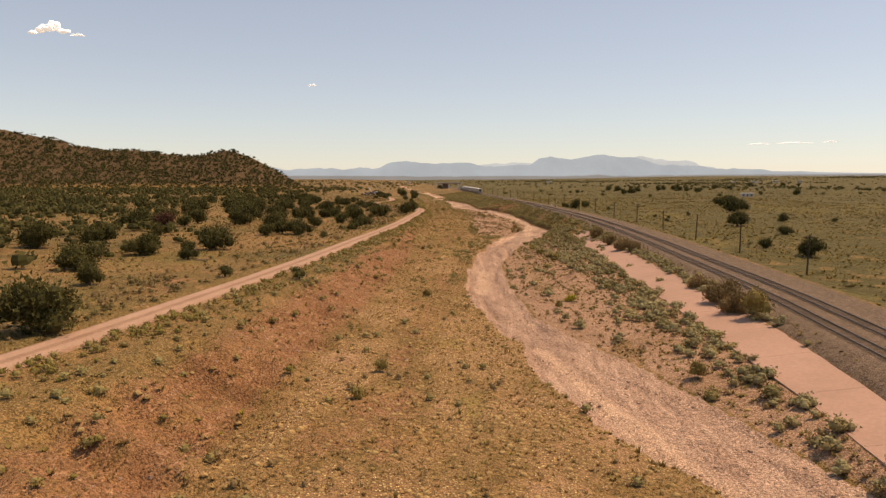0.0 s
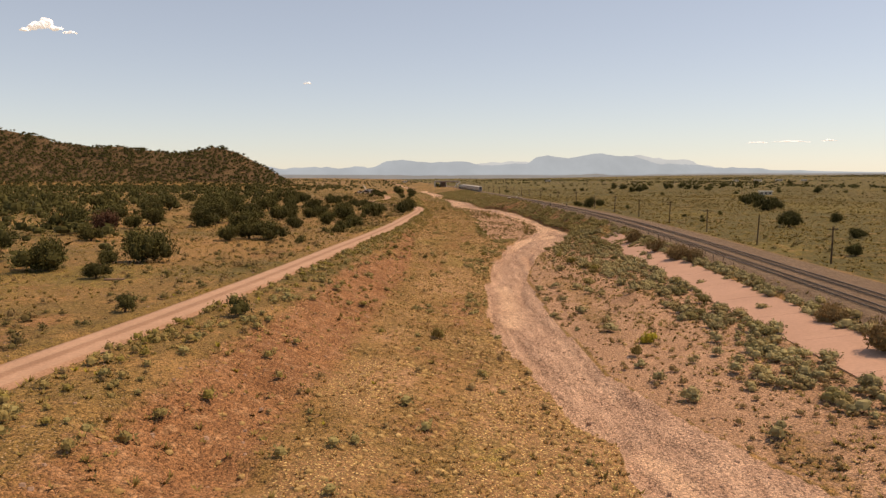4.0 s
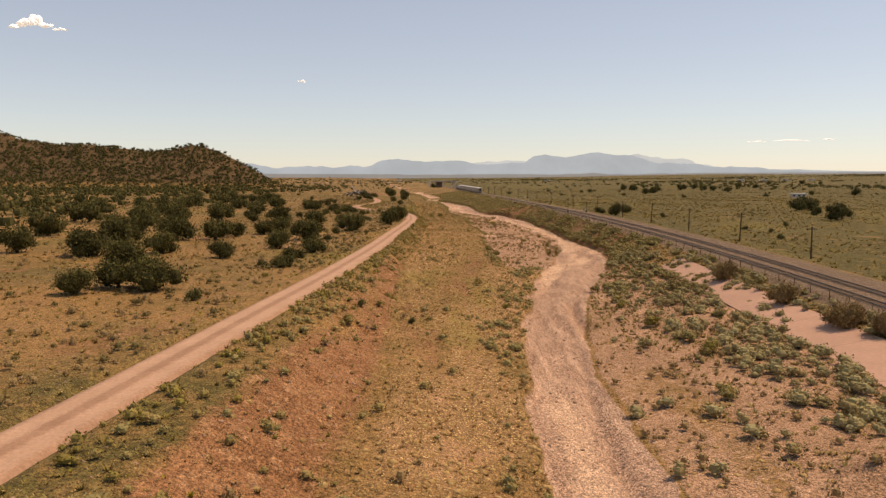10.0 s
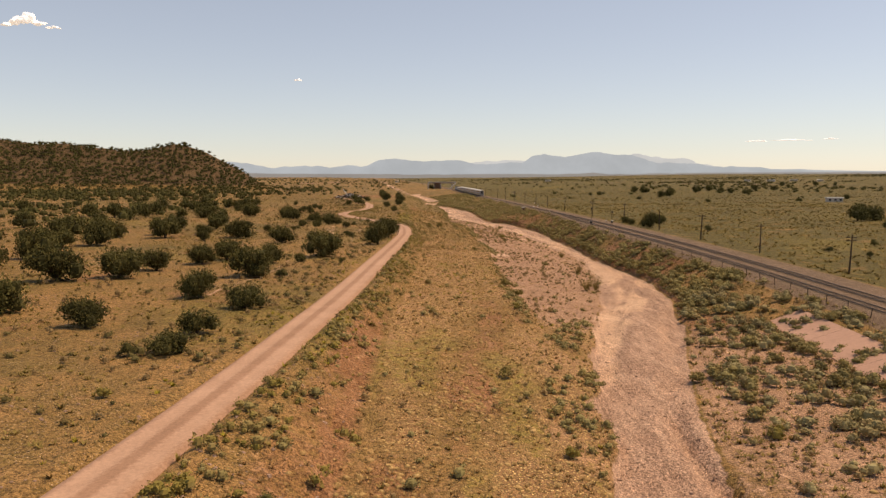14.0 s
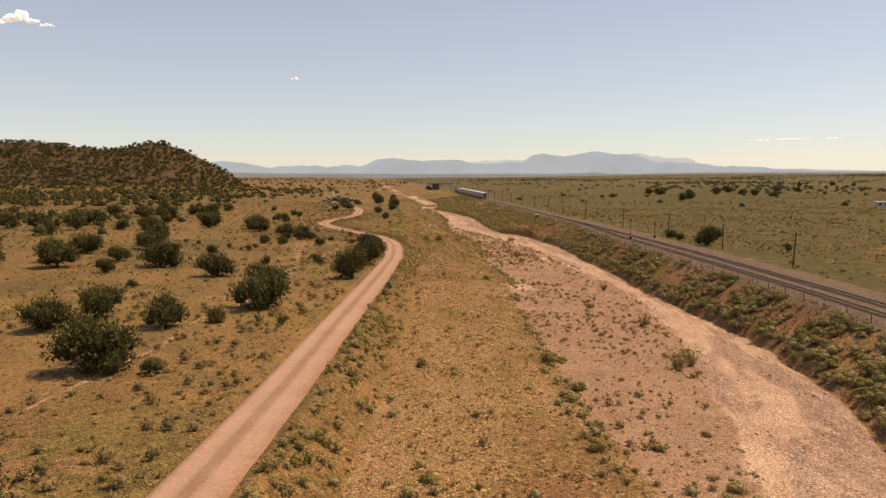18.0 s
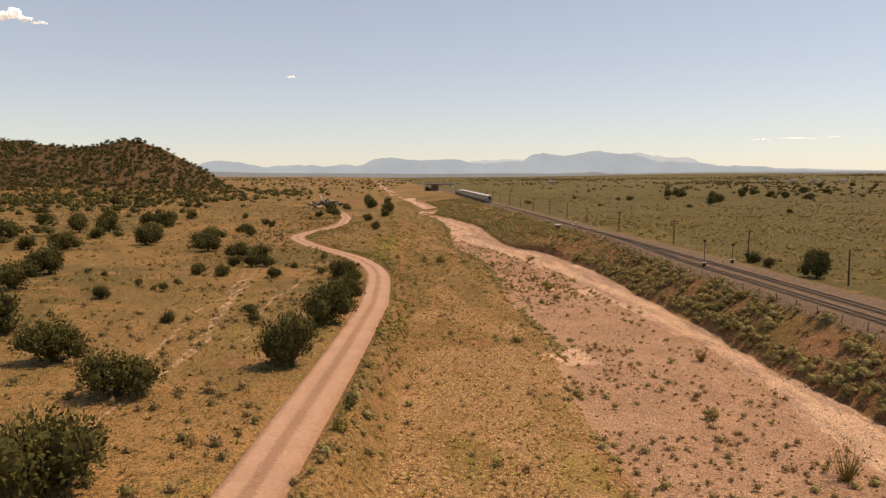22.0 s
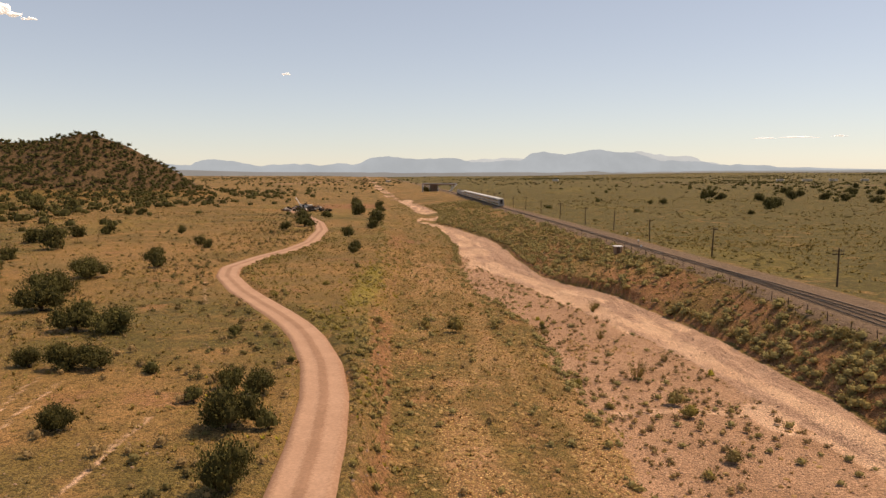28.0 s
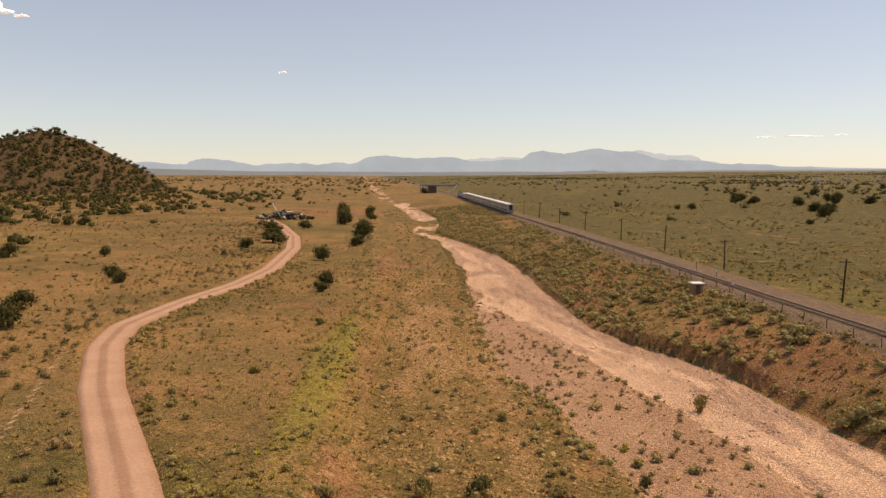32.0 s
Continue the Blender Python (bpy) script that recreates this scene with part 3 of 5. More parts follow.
# ---------------------------------------------------------------- ground
xs = np.array((spread(-62, -560, 0.75, 1.08, 6.5) + spread(-560, -4200, 7, 1.2, 160))[::-1] + list(np.arange(-62, -30, 0.6)) + list(np.arange(-30, 48, 0.5)) + list(np.arange(48, 72, 0.75)) + spread(72, 4200, 0.7, 1.085, 160))
ys = np.array(spread(24, -400, 0.7, 1.12, 60)[::-1] + list(np.arange(24, 330, 0.75)) + list(np.arange(330, 530, 0.95)) + spread(530, 1010, 1.0, 1.03, 5) + spread(1010, 4960, 5, 1.06, 90))
ground = tagged(grid_mesh("ground", xs, ys, GROUND), "dry straw and red earth valley floor with a gravel wash", "ground", kind="structure")

# ---------------------------------------------------------------- road


def ribbon(name, line, y0, y1, offsets, heights, mat, stepsize=1.2, parent=None, lift=0.06):
    yy = [y0]
    while yy[-1] < y1:
        s = (line(yy[-1] + 0.5) - line(yy[-1] - 0.5))
        yy.append(yy[-1] + stepsize / math.sqrt(1 + s * s))
    yy = np.array(yy)
    cx = line(yy)
    for _ in range(3):
        cx[1:-1] = (cx[:-2] + 2 * cx[1:-1] + cx[2:]) / 4
    tx, ty = np.gradient(cx), np.gradient(yy)
    q = np.hypot(tx, ty)
    nx_, ny_ = ty / q, -tx / q
    off = np.array(offsets)
    X = cx[:, None] + nx_[:, None] * off
    Y = yy[:, None] + ny_[:, None] * off
    Z = land(np.repeat(cx[:, None], len(off), 1), np.repeat(yy[:, None], len(off), 1))[0]
    for _ in range(4):
        Z[1:-1] = (Z[:-2] + 2 * Z[1:-1] + Z[2:]) / 4
    Z = Z + lift + np.array(heights)
    k = len(off)
    i = (np.arange(len(yy) - 1)[:, None] * k + np.arange(k - 1)[None, :]).ravel()
    return mesh_object(name, np.stack([X, Y, Z], -1).reshape(-1, 3), np.stack([i, i + 1, i + k + 1, i + k], 1), mat, parent, True)


road = tagged(ribbon("road", road_x, -120, 735, (-2.6, -2.0, -1.6, -1.1, -0.5, 0, 0.5, 1.1, 1.6, 2.0, 2.6),
                     (-0.3, 0.28, 0.3, 0.25, 0.3, 0.33, 0.3, 0.25, 0.3, 0.28, -0.3), ROAD), "graded pink dirt road with two worn wheel tracks", "road", kind="structure")

rut_at = np.tile((0.2, 0.4, 0.6, 1.0, 0.55, 0.0, 0.55, 1.0, 0.6, 0.4, 0.2), len(road.data.vertices) // 11)
ra = road.data.attributes.new("rut", "FLOAT", "POINT")
ra.data.foreach_set("value", rut_at.astype(np.float32))

# ---------------------------------------------------------------- railway
def siding_x(y):
    return rail_x(y) - siding_gap(y)


def rail_strip(name, line, side, y0, y1, parent):
    yy = np.arange(y0, y1, 4.0)
    cx = line(yy)
    tx = np.gradient(cx, yy)
    q = np.sqrt(1 + tx * tx)
    prof = ((-0.07, -0.16), (-0.02, -0.13), (-0.036, 0), (0.036, 0), (0.02, -0.13), (0.07, -0.16))
    V = []
    for dx, dz in prof:
        o = side * 0.7535 + dx
        V.append(np.stack([cx + o / q, yy - o * tx / q, level_rail(yy) + dz], -1))
    V = np.stack(V, 1).reshape(-1, 3)
    k = len(prof)
    i = (np.arange(len(yy) - 1)[:, None] * k + np.arange(k - 1)[None, :]).ravel()
    return mesh_object(name, V, np.stack([i, i + 1, i + k + 1, i + k], 1), STEEL, parent)


def railway(name, line, y0, y1, label):
    base = new(name)
    tagged(base, label, "railway track")
    base.location = (0, 0, 0)
    for side in (-1, 1):
        rail_strip("rail", line, side, y0, y1, base)
    return base


track_main = railway("railway_track", rail_x, -200, 1600, "main railway line of rusty rails on timber ties in ballast")
track_side = railway("railway_siding", siding_x, -200, 476, "rusty siding track that joins the main line")
tie_bm = boxes((0, 0, 0, 2.6, 0.24, 0.16))
tie_me = bpy.data.meshes.new("tie")
tie_bm.to_mesh(tie_me)
tie_bm.free()
tie_me.materials.append(TIE)


def ties(line, y0, y1, gap, parent, single):
    y, V, n = y0, [], 0
    cube = np.array([v.co for v in tie_me.vertices])
    quads = np.array([p.vertices[:] for p in tie_me.polygons])
    while y < y1:
        a = math.atan2(float(line(y + 1) - line(y - 1)), 2.0)
        p = (float(line(y)), y, float(level_rail(y)) - 0.25)
        if single[0] <= y < single[1]:
            ob = new("tie", tie_me)
            ob.parent = parent
            ob.matrix_basis = pose(*p, 0, 0, -math.degrees(a) + random.uniform(-1, 1))
        else:
            c, s = math.cos(-a), math.sin(-a)
            V.append(cube @ np.array([[c, s, 0], [-s, c, 0], [0, 0, 1]]) + p)
        y += gap
    F = np.concatenate([quads + 8 * i for i in range(len(V))])
    tagged(mesh_object("tie_bed", np.concatenate(V), F, TIE, parent), kind="stuff")


ties(rail_x, -60, 900, 0.6, track_main, (250, 430))
ties(siding_x, -60, 474, 0.6, track_side, (150, 300))


# ---------------------------------------------------------------- train
def coach_mesh_parts(parent, length, height, two_level):
    """A passenger car along +y from its rear end at y = 0, rail top at z = 0."""
    w = 1.52
    bm = bmesh.new()
    prof = [(-w, 0.75), (-w - 0.03, 1.6), (-w, height - 0.75), (-w + 0.12, height - 0.42)]
    prof = prof + [(-x, z) for x, z in reversed(prof)]
    ends = []
    for y in (0.35, length - 0.35):
        ends.append([bm.verts.new((x, y, z)) for x, z in prof])
    for i in range(len(prof)):
        j = (i + 1) % len(prof)
        bm.faces.new((ends[0][i], ends[0][j], ends[1][j], ends[1][i]))
    bm.faces.new(ends[0][::-1])
    bm.faces.new(ends[1])
    bmesh.ops.recalc_face_normals(bm, faces=bm.faces)
    part("body", bm, CARBODY, parent)
    bm = bmesh.new()
    n = 9
    rows = []
    for y in (0.3, 0.55, length - 0.55, length - 0.3):
        inset = 0.12 if y in (0.3, length - 0.3) else 0
        row = []
        for k in range(n):
            a = math.pi * (1 - k / (n - 1))
            row.append(bm.verts.new(((w - 0.1 - inset) * math.cos(a), y, height - 0.44 + (0.46 - inset) * math.sin(a) ** 0.8)))
        rows.append(row)
    for r in range(3):
        for k in range(n - 1):
            bm.faces.new((rows[r][k], rows[r][k + 1], rows[r + 1][k + 1], rows[r + 1][k]))
    bm.faces.new(rows[0])
    bm.faces.new(rows[-1][::-1])
    bmesh.ops.recalc_face_normals(bm, faces=bm.faces)
    part("roof", bm, CARROOF, parent, "pale weathered roof")
    part("skirt", boxes((0, length / 2, 0.62, 2.5, length - 7, 0.5, 0.05)), DARK, parent)
    for y in (3.2, length - 3.2):
        bm = boxes((0, y, 0.55, 2.5, 3.4, 0.35, 0.05))
        truck = part("truck", bm, DARK, parent)
        for dy in (-1.25, 1.25):
            for sx in (-0.75, 0.75):
                part("wheel", rod(bmesh.new(), (sx - 0.07, y + dy, 0.46), (sx + 0.07, y + dy, 0.46), 0.46, sides=16), STEEL, truck)
    for z, h in (((3.55, 0.62), (1.75, 0.55)) if two_level else ((2.4, 0.4),)):
        for s in (-1, 1):
            part("window_band", boxes((s * (w + 0.01), length / 2, z, 0.05, length - 3.4, h + 0.12, 0.01)), GLASSY, parent, "dark tinted window band")
    for s in (-1, 1):
        part("stripe", boxes((s * (w + 0.02), length / 2, 2.72 if two_level else 1.7, 0.04, length - 1.2, 0.16)), STRIPE, parent, "pale waist stripe")
    part("end_door", boxes((0, 0.33, 1.95 if not two_level else 3.2, 0.8, 0.08, 1.9, 0.03)), DARK, parent, "dark end door in a diaphragm")
    part("diaphragm", boxes((0, 0.15, 3.1 if two_level else 1.9, 1.3, 0.3, 2.4, 0.05)), DARK, parent)
    part("coupler", boxes((0, -0.05, 0.85, 0.3, 0.9, 0.3, 0.04)), STEEL, parent)


def place_on_rails(ob, y):
    a = math.atan2(float(rail_x(y + 20) - rail_x(y)), 20.0)
    ob.matrix_basis = pose(float(rail_x(y)), y, float(level_rail(y)), 0, 0, -math.degrees(a))


TRAIN_REAR = 740.0
coach = new("passenger_car")
tagged(coach, "silver double-deck passenger car with dark window bands on the rails", "train car", "cars of the passenger train")
coach_mesh_parts(coach, 25.9, 4.93, True)
place_on_rails(coach, TRAIN_REAR)
y = TRAIN_REAR
for i in range(1, 8):
    y += 26.3
    c = copy_thing(coach, Matrix())
    place_on_rails(c, y)
y += 26.3
baggage = new("baggage_car")
tagged(baggage, "low silver baggage car between coaches and locomotives", "train car", "cars of the passenger train")
coach_mesh_parts(baggage, 25.9, 4.1, False)
place_on_rails(baggage, y)


def locomotive(y):
    loco = new("locomotive")
    tagged(loco, "grey diesel locomotive at the head of the passenger train", "locomotive", "locomotives of the train")
    part("hull", boxes((0, 10.5, 2.5, 3.0, 20, 3.2, 0.25)), CARBODY, loco)
    part("roof", boxes((0, 10.5, 4.25, 2.2, 17, 0.4, 0.12)), DARK, loco)
    part("frame", boxes((0, 10.5, 0.8, 2.8, 20.6, 0.5, 0.05)), DARK, loco)
    for ty in (4.0, 17.0):
        truck = part("truck", boxes((0, ty, 0.5, 2.5, 4.0, 0.5, 0.05)), DARK, loco)
        for dy in (-1.3, 1.3):
            part("wheel", rod(bmesh.new(), (-0.8, ty + dy, 0.5), (0.8, ty + dy, 0.5), 0.5, sides=16), STEEL, truck)
    place_on_rails(loco, y)


locomotive(y + 26.3)
locomotive(y + 47.6)


# ---------------------------------------------------------------- far mountains
def range_mesh(name, dist, profile, mat, label, seed):
    """A ridge line at the given distance: (metres across, metres high) along it."""
    pr = np.array(profile, float)
    xx = np.linspace(pr[0, 0], pr[-1, 0], 420)
    zz = np.interp(xx, pr[:, 0], pr[:, 1])
    zz = zz + (34 * fbm(xx, xx * 0 + seed, 150, seed, 6) + 15 * fbm(xx, xx * 0 + seed, 46, seed + 3, 3)) * step(zz, 30, 70)
    V, k = [], 5
    for j, (f, dy) in enumerate(((0.0, -120), (0.45, -70), (0.8, -30), (1.0, 0), (0.6, 60))):
        V.append(np.stack([xx, dist + dy + 20 * fbm(xx, xx * 0 + j, 140, seed + j, 3), -30 + (zz + 30) * f], -1))
    V = np.stack(V, 1).reshape(-1, 3)
    i = (np.arange(len(xx) - 1)[:, None] * k + np.arange(k - 1)[None, :]).ravel()
    ob = mesh_object(name, V, np.stack([i, i + k, i + k + 1, i + 1], 1), mat, smooth=True)
    return tagged(ob, label, "mountains", kind="structure")
MAIN_RANGE = ( (-4000, 87), (-2527, 71), (-1927, 67), (-1891, 68), (-1459, 67), (-1436, 85), (-1278, 88), (-1170, 77), (-1026, 56), (-474, 66), (-419, 73), (-347, 98), (-256, 109), (-147, 102), (-56, 98), (52, 102), (161, 105), (234, 84), (271, 69), (416, 80), (580, 98), (635, 131), (726, 134), (763, 124), (890, 131), (1000, 149), (1091, 158), (1164, 145), (1219, 142), (1293, 127), (1386, 95), (1478, 84), (1606, 88), (1736, 69), (1846, 59), (1920, 62), (2104, 62), (2197, 44), (2290, 40), (2401, 42), (2549, 37), (2875, 31), (3775, 31), (4200, 31) )
FAR_RANGE = ( (236, 70), (346, 88), (512, 103), (641, 92), (789, 55), (1158, 55), (1304, 136), (1396, 136), (1526, 117), (1675, 106), (1757, 81), (1899, 63) )
range_mesh("mountain_range", 4860, MAIN_RANGE, MOUNTAIN, "mountain range and flat mesa on the horizon, painted hazy blue", 3)
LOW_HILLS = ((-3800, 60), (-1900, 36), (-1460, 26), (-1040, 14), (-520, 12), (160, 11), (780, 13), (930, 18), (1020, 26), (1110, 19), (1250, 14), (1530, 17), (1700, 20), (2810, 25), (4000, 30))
range_mesh("low_hills", 4780, LOW_HILLS, FOOTHILL, "wooded foothills below the far range, dusky from painted haze", 9)
range_mesh("far_mountains", 4900, FAR_RANGE, MOUNTAIN_FAR, "mountains behind the range, paler from painted haze", 5)


# ---------------------------------------------------------------- plants
def plant_material(name, ca, cb, vary=0.25, third=None):
    """Leaves whose tone changes leaf by leaf and plant by plant, with some shade put into it."""
    m, n, l, b = material(name, 0.9)
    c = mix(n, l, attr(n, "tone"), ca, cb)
    if third:
        c = mix(n, l, math_node(n, l, "MULTIPLY", ramp(n, l, noise_tex(n, l, 0.42, 2), 0.46, 0.6), 0.85), c, mix(n, l, attr(n, "tone"), [q * 0.55 for q in third], third))
    o = n.new("ShaderNodeObjectInfo")
    f = noise_tex(n, l, 0.13, 3)
    hs = n.new("ShaderNodeHueSaturation")
    l.new(c, hs.inputs["Color"])
    v = math_node(n, l, "ADD", math_node(n, l, "MULTIPLY", o.outputs["Random"], vary), math_node(n, l, "MULTIPLY", f, 0.9))
    l.new(math_node(n, l, "ADD", v, 0.55 - vary / 2), hs.inputs["Value"])
    l.new(hs.outputs[0], b.inputs["Base Color"])
    b.inputs["Specular IOR Level"].default_value = 0.1
    return m


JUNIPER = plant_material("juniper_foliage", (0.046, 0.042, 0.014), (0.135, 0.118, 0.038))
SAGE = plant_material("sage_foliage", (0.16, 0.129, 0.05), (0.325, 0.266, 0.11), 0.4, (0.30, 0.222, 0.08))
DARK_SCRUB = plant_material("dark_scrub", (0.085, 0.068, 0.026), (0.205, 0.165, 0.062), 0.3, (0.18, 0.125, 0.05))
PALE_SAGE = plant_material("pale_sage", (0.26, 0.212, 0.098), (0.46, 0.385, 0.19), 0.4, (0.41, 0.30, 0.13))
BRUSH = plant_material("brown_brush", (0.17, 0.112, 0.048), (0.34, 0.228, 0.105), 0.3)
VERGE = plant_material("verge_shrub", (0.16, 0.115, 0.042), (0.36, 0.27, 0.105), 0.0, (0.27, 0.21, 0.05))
YELLOW = plant_material("yellow_brush", (0.22, 0.18, 0.022), (0.42, 0.34, 0.05), 0.2)
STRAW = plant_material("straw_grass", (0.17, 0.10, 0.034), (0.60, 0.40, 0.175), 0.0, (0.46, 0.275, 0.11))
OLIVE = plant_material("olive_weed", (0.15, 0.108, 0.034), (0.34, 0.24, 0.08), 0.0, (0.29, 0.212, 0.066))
RUSSET = plant_material("dead_foliage", (0.075, 0.036, 0.022), (0.15, 0.078, 0.045), 0.2)


def leaf_tris(rng, centres, normals, size, flat=0.5):
    """One bent pair of small triangles at each centre."""
    n = len(centres)
    a = rng.normal(size=(n, 3)) * (1 - flat) + normals * 0.0
    a = a - normals * np.sum(a * normals, 1, keepdims=True) * flat
    a = a / np.linalg.norm(a, axis=1, keepdims=True)
    up = normals + 0.6 * rng.normal(size=(n, 3)) + np.array([0, 0, 0.35])
    up = up / np.linalg.norm(up, axis=1, keepdims=True)
    s = size * rng.uniform(0.6, 1.35, (n, 1))
    v = np.stack([centres - a * s * 0.6, centres + a * s * 0.6, centres + up * s * 1.15], 1)
    return v.reshape(-1, 3), np.arange(n * 3).reshape(-1, 3), np.repeat(rng.uniform(0, 1, n), 3)


def crown(rng, lobes, spread_, leaves, size, low=0.12, rings=(-0.9, -0.2, 0.55, 1.1), core=0.25, girth=0.78, inner=0.74):
    """An uneven crown about 1 m in radius on the ground: lumpy core and leaves standing out of it."""
    c = np.stack([rng.uniform(-spread_, spread_, lobes), rng.uniform(-spread_, spread_, lobes), rng.uniform(0.2, 0.85, lobes)], 1)
    c[0] = (0, 0, 0.5)
    r = rng.uniform(0.34, 0.55, lobes)
    r[0] = 0.62
    V, T, F, base = [], [], [], 0
    # core, its tone stands for the shade inside the crown
    for k in range(lobes):
        th = np.linspace(0, 2 * np.pi, 7)[:-1]
        ring = []
        for ph in rings:
            rr = r[k] * girth * np.cos(ph) * rng.uniform(0.8, 1.15, 6)
            ring.append(np.stack([c[k, 0] + rr * np.cos(th), c[k, 1] + rr * np.sin(th), np.full(6, c[k, 2] + r[k] * girth * np.sin(ph))], 1))
        v = np.concatenate(ring)
        v[:, 2] = np.maximum(v[:, 2], low * rng.uniform(0.3, 1.2, len(v)))
        V.append(v)
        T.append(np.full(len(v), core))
        for q in range(len(rings) - 1):
            for j in range(6):
                p0, p1 = base + q * 6 + j, base + q * 6 + (j + 1) % 6
                F += [(p0, p1, p1 + 6), (p0, p1 + 6, p0 + 6)]
        for j in range(1, 5):
            F.append((base + 6 * len(rings) - 6, base + 6 * len(rings) - 6 + j, base + 6 * len(rings) - 5 + j))
        base += len(v)
    # leaves, toned paler the more they face up, as if lit from above
    k = rng.choice(lobes, leaves, p=r ** 2 / np.sum(r ** 2))
    d = rng.normal(size=(leaves, 3))
    d[:, 2] = np.abs(d[:, 2]) * 0.9 - 0.45
    d = d / np.linalg.norm(d, axis=1, keepdims=True)
    p = c[k] + d * r[k][:, None] * rng.uniform(inner, 1.14, (leaves, 1))
    p[:, 2] = np.maximum(p[:, 2], low * 0.5)
    v, f, t = leaf_tris(rng, p, d, size)
    V.append(v)
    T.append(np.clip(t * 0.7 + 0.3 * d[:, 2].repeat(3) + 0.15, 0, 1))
    F = np.concatenate([np.array(F), f + base])
    return np.concatenate(V), F, np.concatenate(T)


def tuft(rng, blades, wide, tall, lean=0.7, slim=0.17):
    """A clump of blades fanning out from one root."""
    a = rng.uniform(0, 2 * np.pi, blades)
    out = np.stack([np.cos(a), np.sin(a), np.zeros(blades)], 1)
    side = np.stack([-np.sin(a), np.cos(a), np.zeros(blades)], 1)
    root = out * wide * 0.25 * rng.uniform(0.1, 1, (blades, 1))
    h = tall * rng.uniform(0.6, 1.2, (blades, 1))
    tip = root + out * wide * lean * rng.uniform(0.4, 1.1, (blades, 1)) + np.array([0, 0, 1.0]) * h
    w = wide * slim
    v = np.stack([root - side * w, root + side * w, tip], 1).reshape(-1, 3)
    # blade roots get a darker tone for the shade within the clump
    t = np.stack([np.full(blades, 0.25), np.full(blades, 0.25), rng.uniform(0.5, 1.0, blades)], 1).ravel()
    return v, np.arange(blades * 3).reshape(-1, 3), t


def mound(rng, tall, blades=4):
    """A low rounded grass clump with a few blades standing out."""
    n = 5
    a = np.linspace(0, 2 * np.pi, n, endpoint=False) + rng.uniform(0, 1)
    r0, r1 = rng.uniform(0.8, 1.15, n), rng.uniform(0.45, 0.8, n)
    base = np.stack([r0 * np.cos(a), r0 * np.sin(a), np.zeros(n)], 1)
    mid = np.stack([r1 * np.cos(a + 0.5), r1 * np.sin(a + 0.5), tall * rng.uniform(0.5, 0.8, n)], 1)
    top = np.array([[rng.uniform(-0.15, 0.15), rng.uniform(-0.15, 0.15), tall]])
    V = np.concatenate([base, mid, top])
    F = []
    for j in range(n):
        k = (j + 1) % n
        F += [(j, k, n + j), (k, n + k, n + j), (n + j, n + k, 2 * n)]
    # shade around the foot is put into the tone, palest on top
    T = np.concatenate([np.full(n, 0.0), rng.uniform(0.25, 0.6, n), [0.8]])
    if not blades:
        return V, np.array(F), T
    v, f, t = tuft(rng, blades, 1.0, tall * 1.3, 0.8)
    return np.concatenate([V, v]), np.concatenate([np.array(F), f + len(V)]), np.concatenate([T, t])


def shared_mesh(name, v, f, t, mat):
    ob = mesh_object(name, v, f, mat)
    me = ob.data
    a = me.attributes.new("tone", "FLOAT", "POINT")
    a.data.foreach_set("value", t.astype(np.float32))
    bpy.data.objects.remove(ob)
    return me


def strewn(name, kinds, x, y, scale, mat, label, category, tall=None, sink=0.04, parent=None):
    """Many small plants or stones joined into one object."""
    x, y, scale = np.asarray(x), np.asarray(y), np.asarray(scale)
    z = land(x, y)[0] - sink
    pick = RNG.integers(0, len(kinds), len(x))
    ang = RNG.uniform(0, 2 * np.pi, len(x))
    th = np.ones(len(x)) if tall is None else tall
    VV, FF, TT, base = [], [], [], 0
    for k, (v, f, t) in enumerate(kinds):
        idx = np.where(pick == k)[0]
        if not len(idx):
            continue
        ca, sa = np.cos(ang[idx])[:, None], np.sin(ang[idx])[:, None]
        s = scale[idx][:, None]
        X = (v[:, 0] * ca - v[:, 1] * sa) * s + x[idx][:, None]
        Y = (v[:, 0] * sa + v[:, 1] * ca) * s + y[idx][:, None]
        Z = v[:, 2] * s * th[idx][:, None] + z[idx][:, None]
        VV.append(np.stack([X, Y, Z], -1).reshape(-1, 3))
        FF.append((f[None] + (np.arange(len(idx)) * len(v))[:, None, None] + base).reshape(-1, 3))
        TT.append((t[None] * 0.75 + RNG.uniform(0, 0.25, (len(idx), 1))).ravel())
        base += len(idx) * len(v)
    ob = mesh_object(name, np.concatenate(VV), np.concatenate(FF), mat, parent)
    a = ob.data.attributes.new("tone", "FLOAT", "POINT")
    a.data.foreach_set("value", np.concatenate(TT).astype(np.float32))
    return tagged(ob, label, category, kind="stuff")


def scatter(count, x0, x1, y0, y1, density):
    """Random places, kept with a likelihood that density(x, y, land) gives."""
    x, y = RNG.uniform(x0, x1, count), RNG.uniform(y0, y1, count)
    _, m, k = land(x, y)
    keep = RNG.uniform(0, 1, count) < density(x, y, m, k)
    return x[keep], y[keep]


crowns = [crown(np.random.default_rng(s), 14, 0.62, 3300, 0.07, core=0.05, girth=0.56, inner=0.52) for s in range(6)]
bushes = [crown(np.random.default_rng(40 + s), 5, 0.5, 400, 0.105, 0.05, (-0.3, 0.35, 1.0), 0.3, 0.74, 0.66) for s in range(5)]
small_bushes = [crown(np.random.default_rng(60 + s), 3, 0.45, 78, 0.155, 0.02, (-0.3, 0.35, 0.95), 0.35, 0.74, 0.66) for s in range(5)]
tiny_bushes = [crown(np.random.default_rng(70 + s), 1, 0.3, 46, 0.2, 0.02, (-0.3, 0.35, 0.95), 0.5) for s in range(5)]
